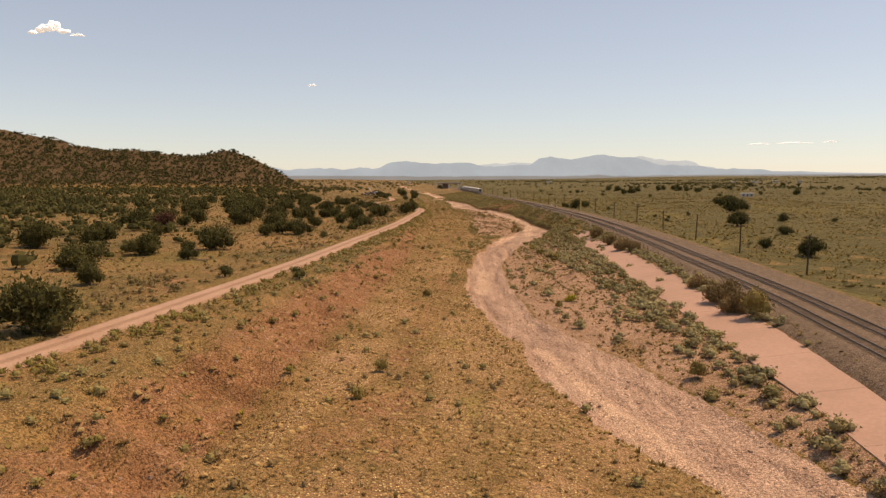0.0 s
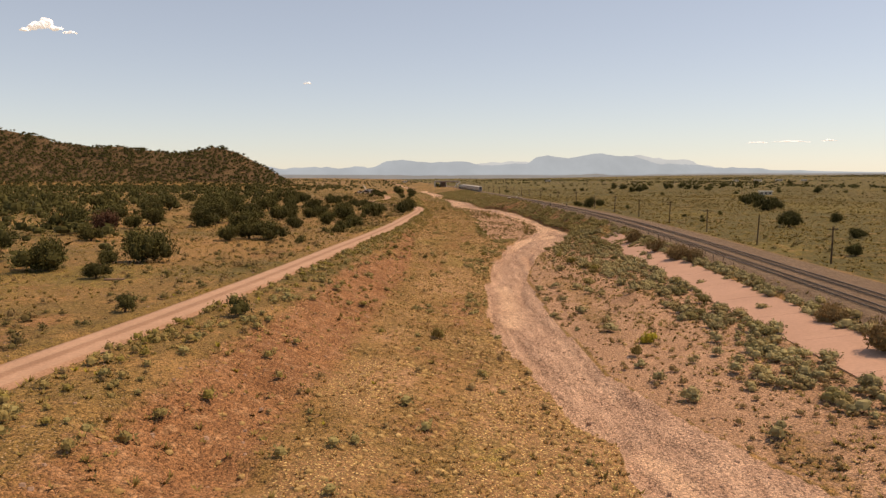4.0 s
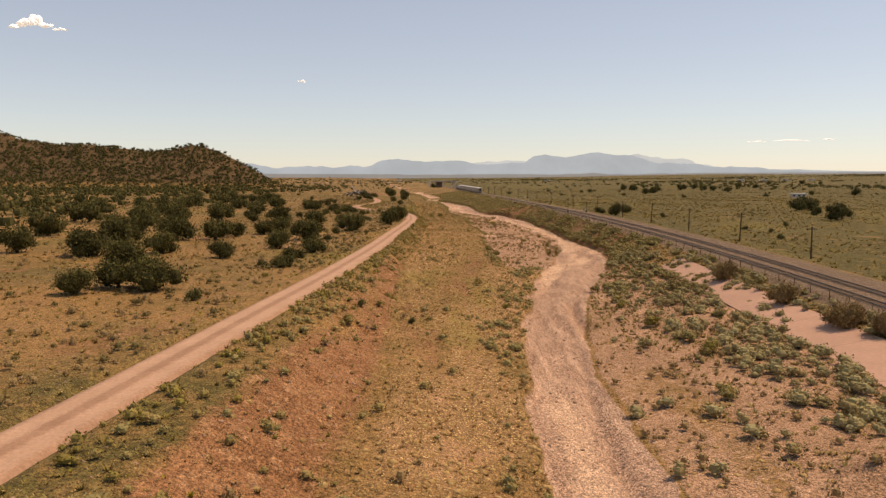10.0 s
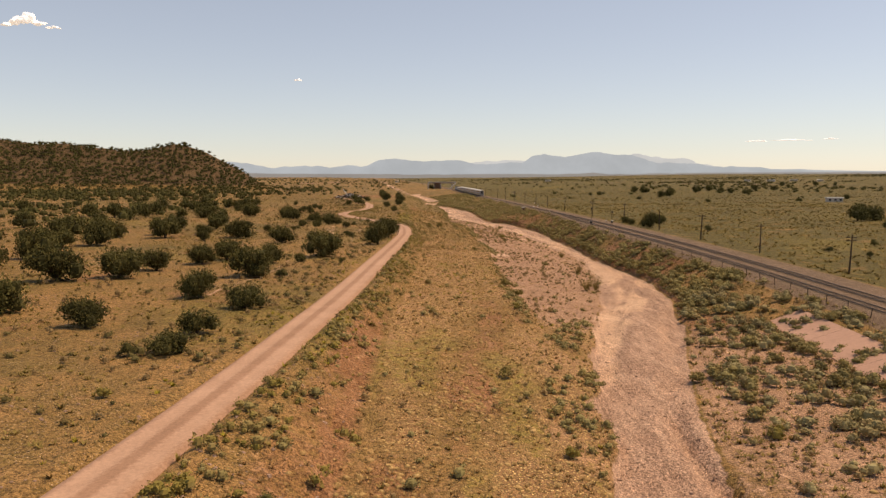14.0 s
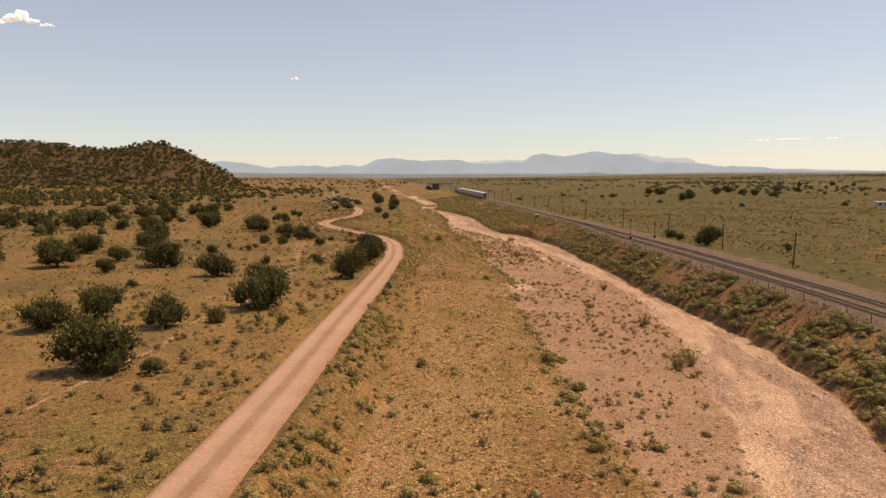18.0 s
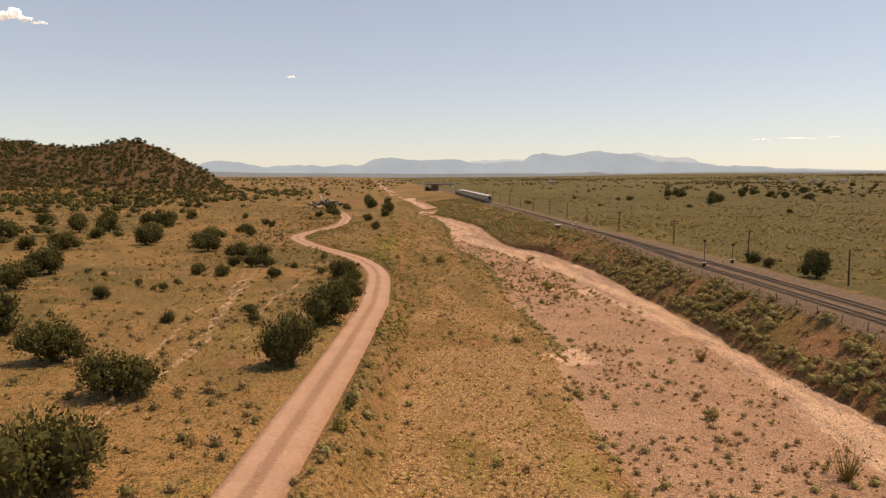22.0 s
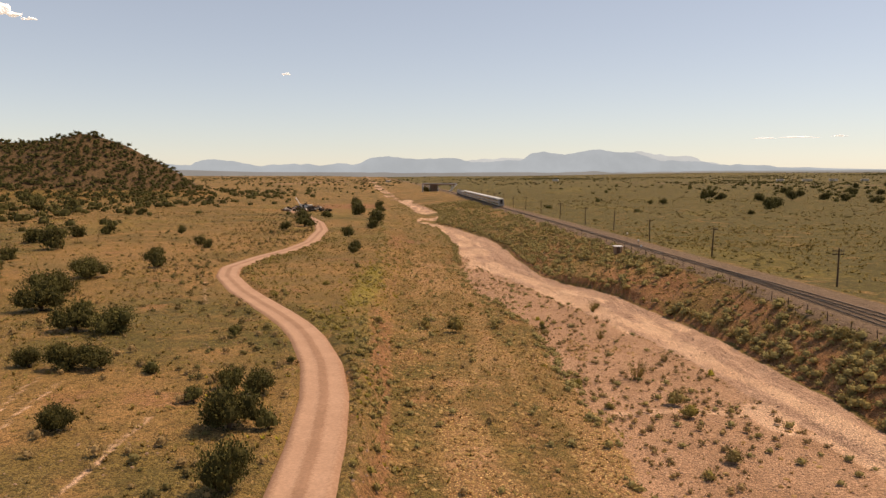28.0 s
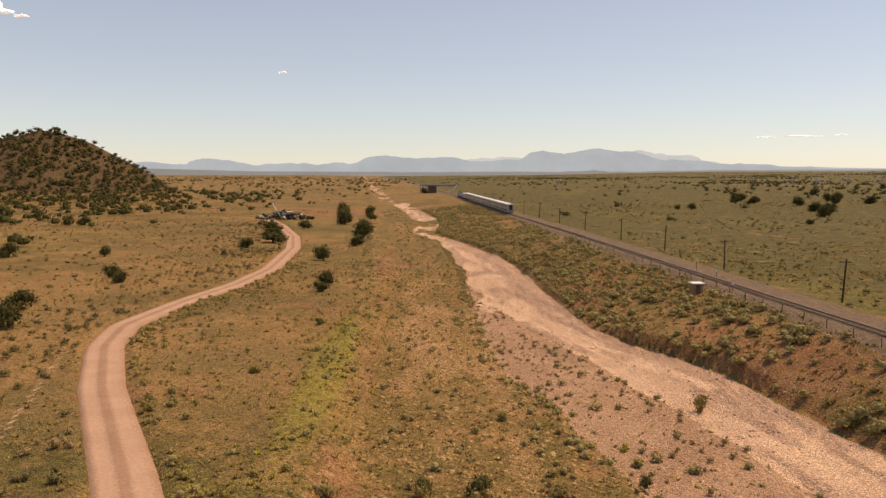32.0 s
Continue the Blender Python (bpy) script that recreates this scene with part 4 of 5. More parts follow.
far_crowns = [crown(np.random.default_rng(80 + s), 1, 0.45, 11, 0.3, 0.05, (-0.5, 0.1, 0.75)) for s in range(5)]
tufts = [tuft(np.random.default_rng(100 + s), 11, 0.95, 0.95, 0.8) for s in range(8)]
low_tufts = [tuft(np.random.default_rng(120 + s), 8, 1.0, 0.8, 0.85) for s in range(8)]

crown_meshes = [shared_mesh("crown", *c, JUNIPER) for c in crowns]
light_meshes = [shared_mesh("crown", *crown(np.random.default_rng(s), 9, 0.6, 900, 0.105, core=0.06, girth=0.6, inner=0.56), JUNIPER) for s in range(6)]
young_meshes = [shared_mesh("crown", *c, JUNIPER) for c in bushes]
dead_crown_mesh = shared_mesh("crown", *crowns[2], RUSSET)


def trunk_mesh(seed):
    r = random.Random(seed)
    bm = bmesh.new()
    rod(bm, (0, 0, -0.15), (r.uniform(-0.1, 0.1), r.uniform(-0.1, 0.1), 0.5), 0.10, 0.07, 7)
    for _ in range(5):
        a = r.uniform(0, 6.28)
        rod(bm, (0, 0, r.uniform(0.05, 0.3)), (0.5 * math.cos(a), 0.5 * math.sin(a), r.uniform(0.4, 0.9)), 0.05, 0.015, 5)
    me = bpy.data.meshes.new("trunk")
    bm.to_mesh(me)
    bm.free()
    me.materials.append(BARK)
    return me


trunk_meshes = [trunk_mesh(s) for s in range(4)]


def juniper(x, y, width, n, dead=False, name="juniper_tree", label="dark green bushy juniper tree on dry grassland", category="tree", group="junipers of the valley"):
    tree = new(name)
    tagged(tree, label, category, group)
    r = random.Random(n * 7 + 1)
    h = width * r.uniform(0.52, 0.68) * (1.3 if x > -21 and 318 < y < 400 else 1.0)
    tree.location = (x, y, ground_z(x, y) - 0.05)
    tree.rotation_euler = (0, 0, r.uniform(0, 6.28))
    tree.scale = (width * 0.5, width * 0.5, h)
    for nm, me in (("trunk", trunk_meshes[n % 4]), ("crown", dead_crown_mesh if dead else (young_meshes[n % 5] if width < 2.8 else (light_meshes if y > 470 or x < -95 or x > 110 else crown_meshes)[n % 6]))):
        ob = new(nm, me)
        ob.parent = tree
    return tree


# junipers: metres across, along, and their width
JUNIPERS_A = ((-37, 65, 7.7), (-46, 93, 3.7), (-20.2, 101, 2.4), (-31, 102, 2.3), (-56, 110, 6.5), (-44, 124, 3.3), (-54, 131, 6.2), (-49, 138, 3.3), (-78, 138, 8.6), (-67, 140, 7.7), (-44.5, 141, 6.6), (-67, 171, 4.6), (-29, 174, 2.1), (-43, 177, 4.4), (-5, 177, 1.1), (-11, 179, 1.4), (-36, 181, 6.0), (-40.5, 182, 5.6), (-81, 192, 9.0), (-46, 197, 6.9), (-29, 206, 1.9), (-74, 207, 4.8), (-26, 207, 3.4), (-26, 215, 3.8), (-61, 217, 7.8), (-39, 218, 4.8), (-85, 219, 9.0), (-75, 221, 6.5), (-25, 230, 4.4), (-62, 232, 8.3))
JUNIPERS_B = ((-51, 224, 6.1), (-33, 238, 5.2), (-57, 249, 8.0), (-51, 255, 7.4), (-90, 259, 7.1), (-75, 261, 7.2), (-32, 260.5, 7.6), (-27, 259.5, 2.4), (-45.5, 278, 5.9), (-49, 265, 6.0), (-115, 279, 9.0), (-33, 280, 4.9), (-77, 280, 8.1), (-20, 282, 1.7), (-28, 283, 2.9), (-43, 285, 5.5), (-25, 293, 6.8), (-83, 301, 5.9), (-102, 305, 9.0), (-79, 309, 8.7), (-9, 309, 1.6), (-109, 310, 9.0), (-49, 310, 2.2), (-29, 313, 6.4), (-91, 317, 9.0), (-16.2, 323, 5.9))
JUNIPERS_C = ((-40, 324, 6.6), (-60, 325, 3.6), (-85, 331, 7.1), (-72, 332, 7.1), (-54, 336, 8.8), (-77, 340, 5.9), (-166, 341, 9.0), (-101, 344, 9.0), (-36, 344, 2.3), (-66, 345, 4.6), (-15.7, 345, 6.7), (-25, 345, 2.1), (-27, 350, 2.2), (-62, 354, 2.2), (-78, 356, 6.8), (-15.2, 359, 5.3), (-124, 360, 9.0), (-52, 361, 2.9), (-102, 362, 6.0), (-70, 370, 6.8), (-46, 370, 2.0), (-48, 371, 1.4), (-52, 375, 1.9), (-16, 377, 3.5), (-46, 377, 1.9), (-32, 387, 3.0), (-16, 388, 2.0), (-19, 388, 4.3), (-64, 389, 1.7), (-42, 389, 3.4), (-27.4, 421.3, 2.0), (-74, 389, 7.5), (-68, 391, 1.7))
JUNIPERS_D = ((-164, 391, 9.0), (-47, 391, 3.1), (-24, 395, 2.2), (-19, 397, 3.0), (-22, 399, 2.8), (-31, 404, 2.2), (-37, 405, 3.6), (-40, 405, 3.8), (-44, 406, 3.1), (-18, 408, 1.1), (-114, 411, 7.0), (-43, 423, 5.3), (-48, 424, 5.3), (-126, 426, 8.6), (-116, 431, 8.6), (-138, 431, 8.7), (-102, 433, 5.2), (-94, 434, 7.0), (-59, 437, 6.5), (-4, 439, 1.9), (0, 439, 2.3), (14, 444, 1.4), (-80, 450, 8.6), (-64, 450, 6.5), (-121, 455, 9.0), (-179, 458, 7.2), (-130, 459, 7.2), (-83, 463, 9.0), (-100, 467, 5.1), (-67, 469, 6.2), (-98, 475, 3.0), (-60, 485, 4.6))
JUNIPERS_E = ((-115, 486, 7.8), (-19, 490, 1.5), (-108, 492, 9.0), (-97, 495, 4.4), (-66, 499, 4.5), (-127, 509, 9.0), (-139, 512, 9.0), (-99, 518, 9.0), (-23, 518, 2.9), (-62, 525, 3.2), (-123, 526, 9.0), (-23, 526, 3.8), (-65, 530, 3.4), (-113, 536, 7.1), (-108, 539, 7.2), (-109, 554, 6.0), (-104, 563, 4.8), (-82, 565, 3.4), (-29, 565, 4.5), (-55, 572, 1.7), (-54, 593, 4.8), (-24, 600, 5.0), (-50, 608, 7.7), (-24, 623, 8.0), (-54, 626, 9.0), (-26, 647, 6.1), (-50, 664, 5.4), (-139, 665, 5.4), (-134, 667, 5.4), (-182, 669, 9.0), (-168, 673, 9.0), (-37, 687, 9.0))
JUNIPERS_F = ((-167, 696, 3.6), (-41, 717, 9.0), (-29, 723, 5.2), (-44, 747, 9.0), (-32, 754, 6.5))
JUNIPERS_H = ((159, 416, 8.5), (165, 416, 8.5), (150, 382, 4.4), (87, 280, 2.2), (243, 818, 9), (315, 977, 9), (355, 899, 7.2), (341, 915, 9), (171, 598, 3.1), (210, 874, 9), (586, 1254, 9), (272, 620, 4.6), (94, 301, 1.8), (92, 314, 2.0), (478, 1119, 5.9), (488, 1156, 8.3), (594, 1213, 9))
JUNIPERS_G = ((81, 159, 6.2), (80, 178, 3.5), (104, 219, 4.3), (104, 255, 7.0), (110, 267, 6.5), (146, 269, 2.5), (131, 278, 4.8), (111, 327, 2.3), (143, 355, 9.0), (151, 366, 6.7), (85, 372, 2.3), (71, 387, 5.8), (69, 403, 3.0), (79, 404, 5.0), (69, 410, 3.4), (174, 439, 9.0), (294, 603, 9.0), (147, 668, 3.3), (178, 713, 7.7), (189, 728, 9.0), (200, 762, 8.9), (271, 770, 8.8), (147, 794, 5.8), (140, 797, 3.9), (269, 800, 9.0), (218, 815, 9.0), (269, 826, 9.0), (202, 837, 8.9), (192, 841, 9.0), (261, 859, 9.0), (279, 878, 9.0))
count = 0
for grove in (JUNIPERS_A, JUNIPERS_B, JUNIPERS_C, JUNIPERS_D, JUNIPERS_E, JUNIPERS_F, JUNIPERS_G, JUNIPERS_H):
    for jx, jy, jw in grove:
        count += 1
        if jw < 2.6:
            juniper(jx, jy, jw * 1.05, count, name="young_juniper", label="small round dark green juniper bush among straw grass", category="bush", group="young junipers")
        else:
            juniper(jx, jy, min(jw, 8.0), count)
juniper(-74, 193, 6.0, 3, True, "dead_juniper", "rust-brown dead juniper among green ones", "tree", "dead trees")

# far woods: the belt at the foot of the hill, the hill, and the groves on the far plains
hx, hy = scatter(58000, -900, -60, 240, 1050, lambda x, y, m, k: np.where(
    hill_height(x, y) > 1.5, (y < 904) * np.clip(1.25 + 0.9 * fbm(x, y, 40, 91, 3), 0, 1),
    0.22 * step(-x, 70 + 0.05 * (y - 240), 150 + 0.1 * (y - 240)) * np.clip(0.55 + 1.9 * fbm(x, y, 60, 93, 3), 0, 1)) * (x > -0.66 * y - 25))
hs = np.where(hill_height(hx, hy) > 1.5, RNG.uniform(1.5, 3.0, len(hx)), RNG.uniform(1.8, 4.4, len(hx)))
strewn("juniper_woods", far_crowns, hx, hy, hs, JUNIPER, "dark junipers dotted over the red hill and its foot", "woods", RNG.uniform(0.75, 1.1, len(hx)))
fx, fy = scatter(15000, -700, 1900, 560, 2900, lambda x, y, m, k: np.where(
    x < -60, 0.3 + 0.65 * (x > -270) * (x < -110) * (y > 860) * (y < 1080), 0.85 * step(k["v"], 90, 240) * step(fbm(x, y * 0.35, 110, 95, 3), 0.0, 0.12)
    + 0.07 * step(np.abs(x), 40, 90)) * (hill_height(x, y) < 1))
strewn("distant_junipers", far_crowns, fx, fy, RNG.uniform(1.5, 4.2, len(fx)), JUNIPER, "scattered dark junipers on the far plain", "woods", RNG.uniform(0.7, 1.0, len(fx)))
dx, dy = scatter(4200, -2200, 2600, 1500, 4700, lambda x, y, m, k: 0.25 + 0.6 * step(fbm(x, y, 300, 97, 3), 0.0, 0.2))
strewn("horizon_scrub", far_crowns, dx, dy, RNG.uniform(2.5, 7, len(dx)), JUNIPER, "dark scrub toward the horizon", "woods", RNG.uniform(0.3, 0.5, len(dx)))

wx_, wy_ = scatter(7600, -330, -55, 110, 560, lambda x, y, m, k: 0.45 * (x < -0.6 * (y - 75)) * (0.7 + 1.2 * fbm(x, y, 35, 99, 3)))
strewn("juniper_belt", far_crowns, wx_, wy_, RNG.uniform(1.3, 3.2, len(wx_)), JUNIPER, "dense dark junipers below the hill", "woods", RNG.uniform(0.7, 1.0, len(wx_)))

# sage and brush on the banks
sage_edge = table((40, 24.5), (80, 27), (110, 27.5), (160, 27), (200, 25), (225, 27.5), (245, 34))
sx, sy = scatter(60000, -30, 62, 30, 860, lambda x, y, m, k: np.clip(
    np.where((k["cut2"] > 0.5) & (k["v"] < -siding_gap(y) - 4.2),
             np.where(y < 245, np.where(x < apron_foot(y), 0.05 + 0.42 * step(x, sage_edge(y) - 1.5, sage_edge(y) + 1.5) * step(fbm(x, y, 9, 201, 3), -0.24, 0.0),
                                        np.where(x > apron_head(y) - 0.6, 0.55, 0.012 + 0.3 * step(y, 185, 235))),
                      np.clip((0.8 - 0.5 * step(y, 390, 470)) * step(fbm(x, y, 8, 203, 3), -0.22, 0.02) + 1.0 * np.exp(-((x - wash_right(y) - 0.7) / 1.0) ** 2) * (1 - 0.6 * step(y, 440, 470)), 0, 1)), 0)
    + 0.55 * ((k["t"] > 0.9) & (k["cut"] < 0.5)) * step(x, wash_left(y) - 7.5 + 3.0 * (y < 140), wash_left(y) - 2.5) * (y < 262) * step(y, 95, 150) * step(fbm(x, y, 10, 209, 3), -0.14, 0.06)
    + 1.0 * ((k["t"] > 0.9) & (k["cut"] < 0.5)) * np.exp(-((x - bank_toe(y) - old_edge(y)) / 1.1) ** 2) * step(y, 215, 260) * step(fbm(x, y, 12, 205, 3), -0.22, 0.0)
    + (0.02 + 0.05 * step(y, 360, 420)) * ((k["t"] > 0.9) & (k["cut"] < 0.5))
    + 0.22 * np.exp(-((x - bank_top(y) - 1.0) / 2.2) ** 2) * (np.abs(k["u"]) > 3.2), 0, 1))
ssz = RNG.uniform(0.4, 1.0, len(sx)) * np.where(land(sx, sy)[2]["cut2"] > 0.5, np.where(sy > 245, 1.45, 1.35), 0.85)
single = np.where((sx > 20) & (sy > 60) & (sy < 330) & (ssz > 0.75))[0][:300]
rest = np.setdiff1d(np.arange(len(sx)), single)
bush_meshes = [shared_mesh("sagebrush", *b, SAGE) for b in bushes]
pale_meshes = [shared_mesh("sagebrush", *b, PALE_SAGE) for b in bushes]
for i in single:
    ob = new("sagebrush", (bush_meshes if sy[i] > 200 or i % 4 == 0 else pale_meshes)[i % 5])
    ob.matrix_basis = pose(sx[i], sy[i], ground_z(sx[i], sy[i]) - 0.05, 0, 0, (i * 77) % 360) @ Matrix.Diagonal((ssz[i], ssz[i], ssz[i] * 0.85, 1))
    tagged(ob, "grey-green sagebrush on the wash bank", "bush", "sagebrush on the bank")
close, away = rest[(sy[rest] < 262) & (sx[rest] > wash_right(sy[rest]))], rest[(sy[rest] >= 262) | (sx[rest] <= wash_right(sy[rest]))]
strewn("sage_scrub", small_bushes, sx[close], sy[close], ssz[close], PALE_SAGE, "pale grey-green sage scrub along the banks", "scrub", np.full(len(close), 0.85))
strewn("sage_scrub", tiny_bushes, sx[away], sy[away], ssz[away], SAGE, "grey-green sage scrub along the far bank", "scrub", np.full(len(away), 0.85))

# brown brush and yellow brush
bx, by = scatter(30000, -60, 58, 30, 640, lambda x, y, m, k: np.clip(
    (0.05 + 0.10 * (k["t"] > 0.8) * (y < 520) * step(fbm(x - bank_toe(y), y * 0.2, 6, 247, 3), -0.05, 0.12)) * (k["road"] < 0.1) * (k["cut"] < 0.4) + 0.75 * (m["loam"] > 0.4) * (k["cut"] < 0.5) * step(fbm(x, y, 14, 241, 3), -0.2, 0.1) + 0.55 * ((k["cut2"] > 0.5) & (k["v"] < -9)) * ((x < apron_foot(y)) | (y > 245)), 0, 1)
    * (k["road"] < 0.1) * (k["v"] < -siding_gap(y) - 4))
strewn("brown_brush", tiny_bushes, bx, by, 0.19 + 0.45 * RNG.uniform(0, 1, len(bx)) ** 2.5, BRUSH, "dry brown brush", "scrub", RNG.uniform(0.8, 1.3, len(bx)))
yx, yy = scatter(24000, -30, 50, 40, 640, lambda x, y, m, k: (k["cut"] < 0.4) * (k["road"] < 0.1) * (0.9 * np.exp(-((x + 14.8) / 2.6) ** 2 - ((y - 468) / 30) ** 2) + 
    0.06 * step(fbm(x, y, 16, 207, 3), 0.05, 0.2) + 0.9 * np.exp(-((x + 14) / 5) ** 2 - ((y - 480) / 45) ** 2) + 0.5 * np.exp(-((x - 3) / 6) ** 2 - ((y - 295) / 30) ** 2)))
strewn("yellow_brush", tufts, yx, yy, RNG.uniform(0.2, 0.5, len(yx)), YELLOW, "low yellow-green flowering brush", "scrub", np.full(len(yx), 0.8))

# grass
gx, gy = scatter(125000, -24, 38, 26, 560, lambda x, y, m, k: np.where(k["cut2"] > 0.5, 0.12 * (x < apron_foot(y)) * (y < 245), ((k["t"] > 0.08) & (k["cut"] < 0.3))) * np.clip(
    np.where(m["gravel"] > 0.4, 0.05, 0.62 + 1.5 * fbm(x, y, 7, 211, 3)), 0.03, 1) * (1 - 0.88 * k["bank"]))
mounds = [mound(np.random.default_rng(160 + q), 0.75, 5) for q in range(6)]
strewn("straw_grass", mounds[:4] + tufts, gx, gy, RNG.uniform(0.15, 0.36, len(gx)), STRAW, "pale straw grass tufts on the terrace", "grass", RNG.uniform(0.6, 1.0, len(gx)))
ox, oy = scatter(56000, -70, 30, 26, 600, lambda x, y, m, k: (k["road"] < 0.05) * (1 - (0.72 - 0.35 * step(y, 330, 420)) * (k["t"] > 0.9) * (1 - np.exp(-((x - wash_left(y) + 1.2) / 1.2) ** 2))) * (k["cut"] < 0.3) * np.clip(
    np.where(m["gravel"] > 0.4, 0.05, 0.38 + 1.5 * fbm(x, y, 11, 213, 3)), 0.02, 1) * (1 - 0.3 * k["bank"]))
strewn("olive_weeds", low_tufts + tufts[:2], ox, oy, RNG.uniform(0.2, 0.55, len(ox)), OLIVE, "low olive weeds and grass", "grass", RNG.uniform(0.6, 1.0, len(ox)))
px, py = scatter(27000, 30, 520, 90, 1300, lambda x, y, m, k: (k["v"] > 8.5) * np.clip(0.5 + 1.8 * fbm(x, y, 18, 215, 3), 0.03, 1) * np.clip(1.25 - np.hypot(x - 60, y - 350) / 750, 0.12, 1))
strewn("plain_grass", low_tufts, px, py, RNG.uniform(0.4, 1.1, len(px)), OLIVE, "olive grass and weeds on the plain beyond the tracks", "grass", RNG.uniform(0.5, 0.8, len(px)))
lx, ly = scatter(22000, -260, -55, 120, 800, lambda x, y, m, k: np.clip(0.5 + 1.2 * fbm(x, y, 16, 217, 3), 0.05, 1) * (hill_height(x, y) < 2))
strewn("plain_grass", low_tufts, lx, ly, RNG.uniform(0.35, 0.9, len(lx)), OLIVE, "olive grass and weeds below the hill", "grass", RNG.uniform(0.5, 0.8, len(lx)))

qx, qy = scatter(26000, -68, 0, 30, 600, lambda x, y, m, k: (k["road"] < 0.05) * (k["t"] < 0.9) * np.clip(0.42 + 1.6 * fbm(x, y, 9, 219, 3), 0.03, 1))
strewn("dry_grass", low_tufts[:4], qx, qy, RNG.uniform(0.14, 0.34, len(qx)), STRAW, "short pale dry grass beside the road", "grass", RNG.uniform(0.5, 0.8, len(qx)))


# shrubs along the road: thick on the verge above the bank, thinner over the plain
vx, vy = scatter(40000, -42, -4, 30, 560, lambda x, y, m, k: (k["u"] > 2.9) * (x < bank_toe(y) - 1) * (0.42 * (1 - step(k["u"], 4.5, 8.5)) + 0.03) * np.clip(0.62 + 1.8 * fbm(x, y, 8, 233, 3), 0.04, 1))
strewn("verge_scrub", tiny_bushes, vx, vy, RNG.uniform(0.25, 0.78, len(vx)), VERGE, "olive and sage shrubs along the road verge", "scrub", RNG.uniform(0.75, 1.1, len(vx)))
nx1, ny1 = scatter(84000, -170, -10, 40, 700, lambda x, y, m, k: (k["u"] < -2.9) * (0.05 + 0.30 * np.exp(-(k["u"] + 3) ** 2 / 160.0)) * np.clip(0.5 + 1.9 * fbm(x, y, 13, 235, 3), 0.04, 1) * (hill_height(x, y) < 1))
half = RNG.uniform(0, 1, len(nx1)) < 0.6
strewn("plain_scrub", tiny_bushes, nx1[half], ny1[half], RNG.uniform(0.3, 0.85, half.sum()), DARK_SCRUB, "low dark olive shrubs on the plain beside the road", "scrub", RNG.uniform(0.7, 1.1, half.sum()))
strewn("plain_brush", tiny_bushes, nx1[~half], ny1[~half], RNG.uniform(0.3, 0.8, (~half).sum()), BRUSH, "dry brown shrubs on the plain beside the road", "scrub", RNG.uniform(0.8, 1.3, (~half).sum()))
gx1, gy1 = scatter(9000, -44, -6, 50, 420, lambda x, y, m, k: 0.6 * np.exp(-((np.abs(k["u"]) - 4.2) / 1.3) ** 2) * step(fbm(x, y, 14, 237, 3), -0.02, 0.12))
strewn("golden_flowers", tufts, gx1, gy1, RNG.uniform(0.25, 0.5, len(gx1)), YELLOW, "golden flowering weeds at the road edge", "scrub", np.full(len(gx1), 0.8))

mx1, my1 = scatter(30000, 58, 230, 70, 600, lambda x, y, m, k: (k["v"] > 9.0) * np.clip(0.42 + 1.9 * fbm(x, y, 12, 243, 3), 0.03, 1) * (x < 0.66 * y + 25))
strewn("plain_weeds", low_tufts, mx1, my1, RNG.uniform(0.35, 1.0, len(mx1)), OLIVE, "olive weeds on the plain beyond the tracks", "grass", RNG.uniform(0.5, 0.9, len(mx1)))
mx2, my2 = scatter(9000, 60, 420, 90, 900, lambda x, y, m, k: (k["v"] > 10.0) * 0.75 * step(fbm(x, y * 0.7, 24, 245, 3), -0.04, 0.12) * (x < 0.66 * y + 25))
strewn("plain_bushes", tiny_bushes, mx2, my2, RNG.uniform(0.4, 1.1, len(mx2)), DARK_SCRUB, "low dark bushes on the plain beyond the tracks", "scrub", RNG.uniform(0.6, 0.9, len(mx2)))

# weeds on the bank under the tracks, and brush that hangs over the apron
ux_, uy_ = scatter(60000, 20, 62, 40, 600, lambda x, y, m, k: (k["cut2"] > 0.6) * (k["v"] < -siding_gap(y) - 2.9) * np.where((y < 236) & (x < apron_head(y)), (x < apron_foot(y) - 0.3) * 0.5, 0.5) * np.clip(0.6 + 1.6 * fbm(x, y, 7, 231, 3), 0.05, 1))
strewn("bank_weeds", low_tufts, ux_, uy_, RNG.uniform(0.25, 0.6, len(ux_)), OLIVE, "olive and golden weeds on the track bank", "grass", RNG.uniform(0.6, 1.0, len(ux_)))
brush_meshes = [shared_mesh("overhanging_brush", *b, BRUSH) for b in crowns[:5]]
green_meshes = [shared_mesh("green_bush", *b, OLIVE) for b in bushes]
OVERHANG = ((39.5, 100.7, 4.9, 0), (38.4, 93.6, 4.2, 0), (39.1, 88.9, 4.7, 1), (40.5, 114.4, 3.4, 0), (44.6, 168.8, 3.5, 0), (43.4, 174.4, 4.2, 0), (44.0, 189.3, 4.0, 0), (45.2, 211.4, 4.2, 0), (-2.5, 106.8, 1.7, 1), (-5.5, 63.6, 1.6, 1), (-6.7, 55.7, 1.7, 1), (17.2, 106.7, 1.7, 1), (24.6, 68.3, 2.3, 1), (-4.0, 438.4, 2.0, 1), (0.3, 435.9, 2.6, 1))
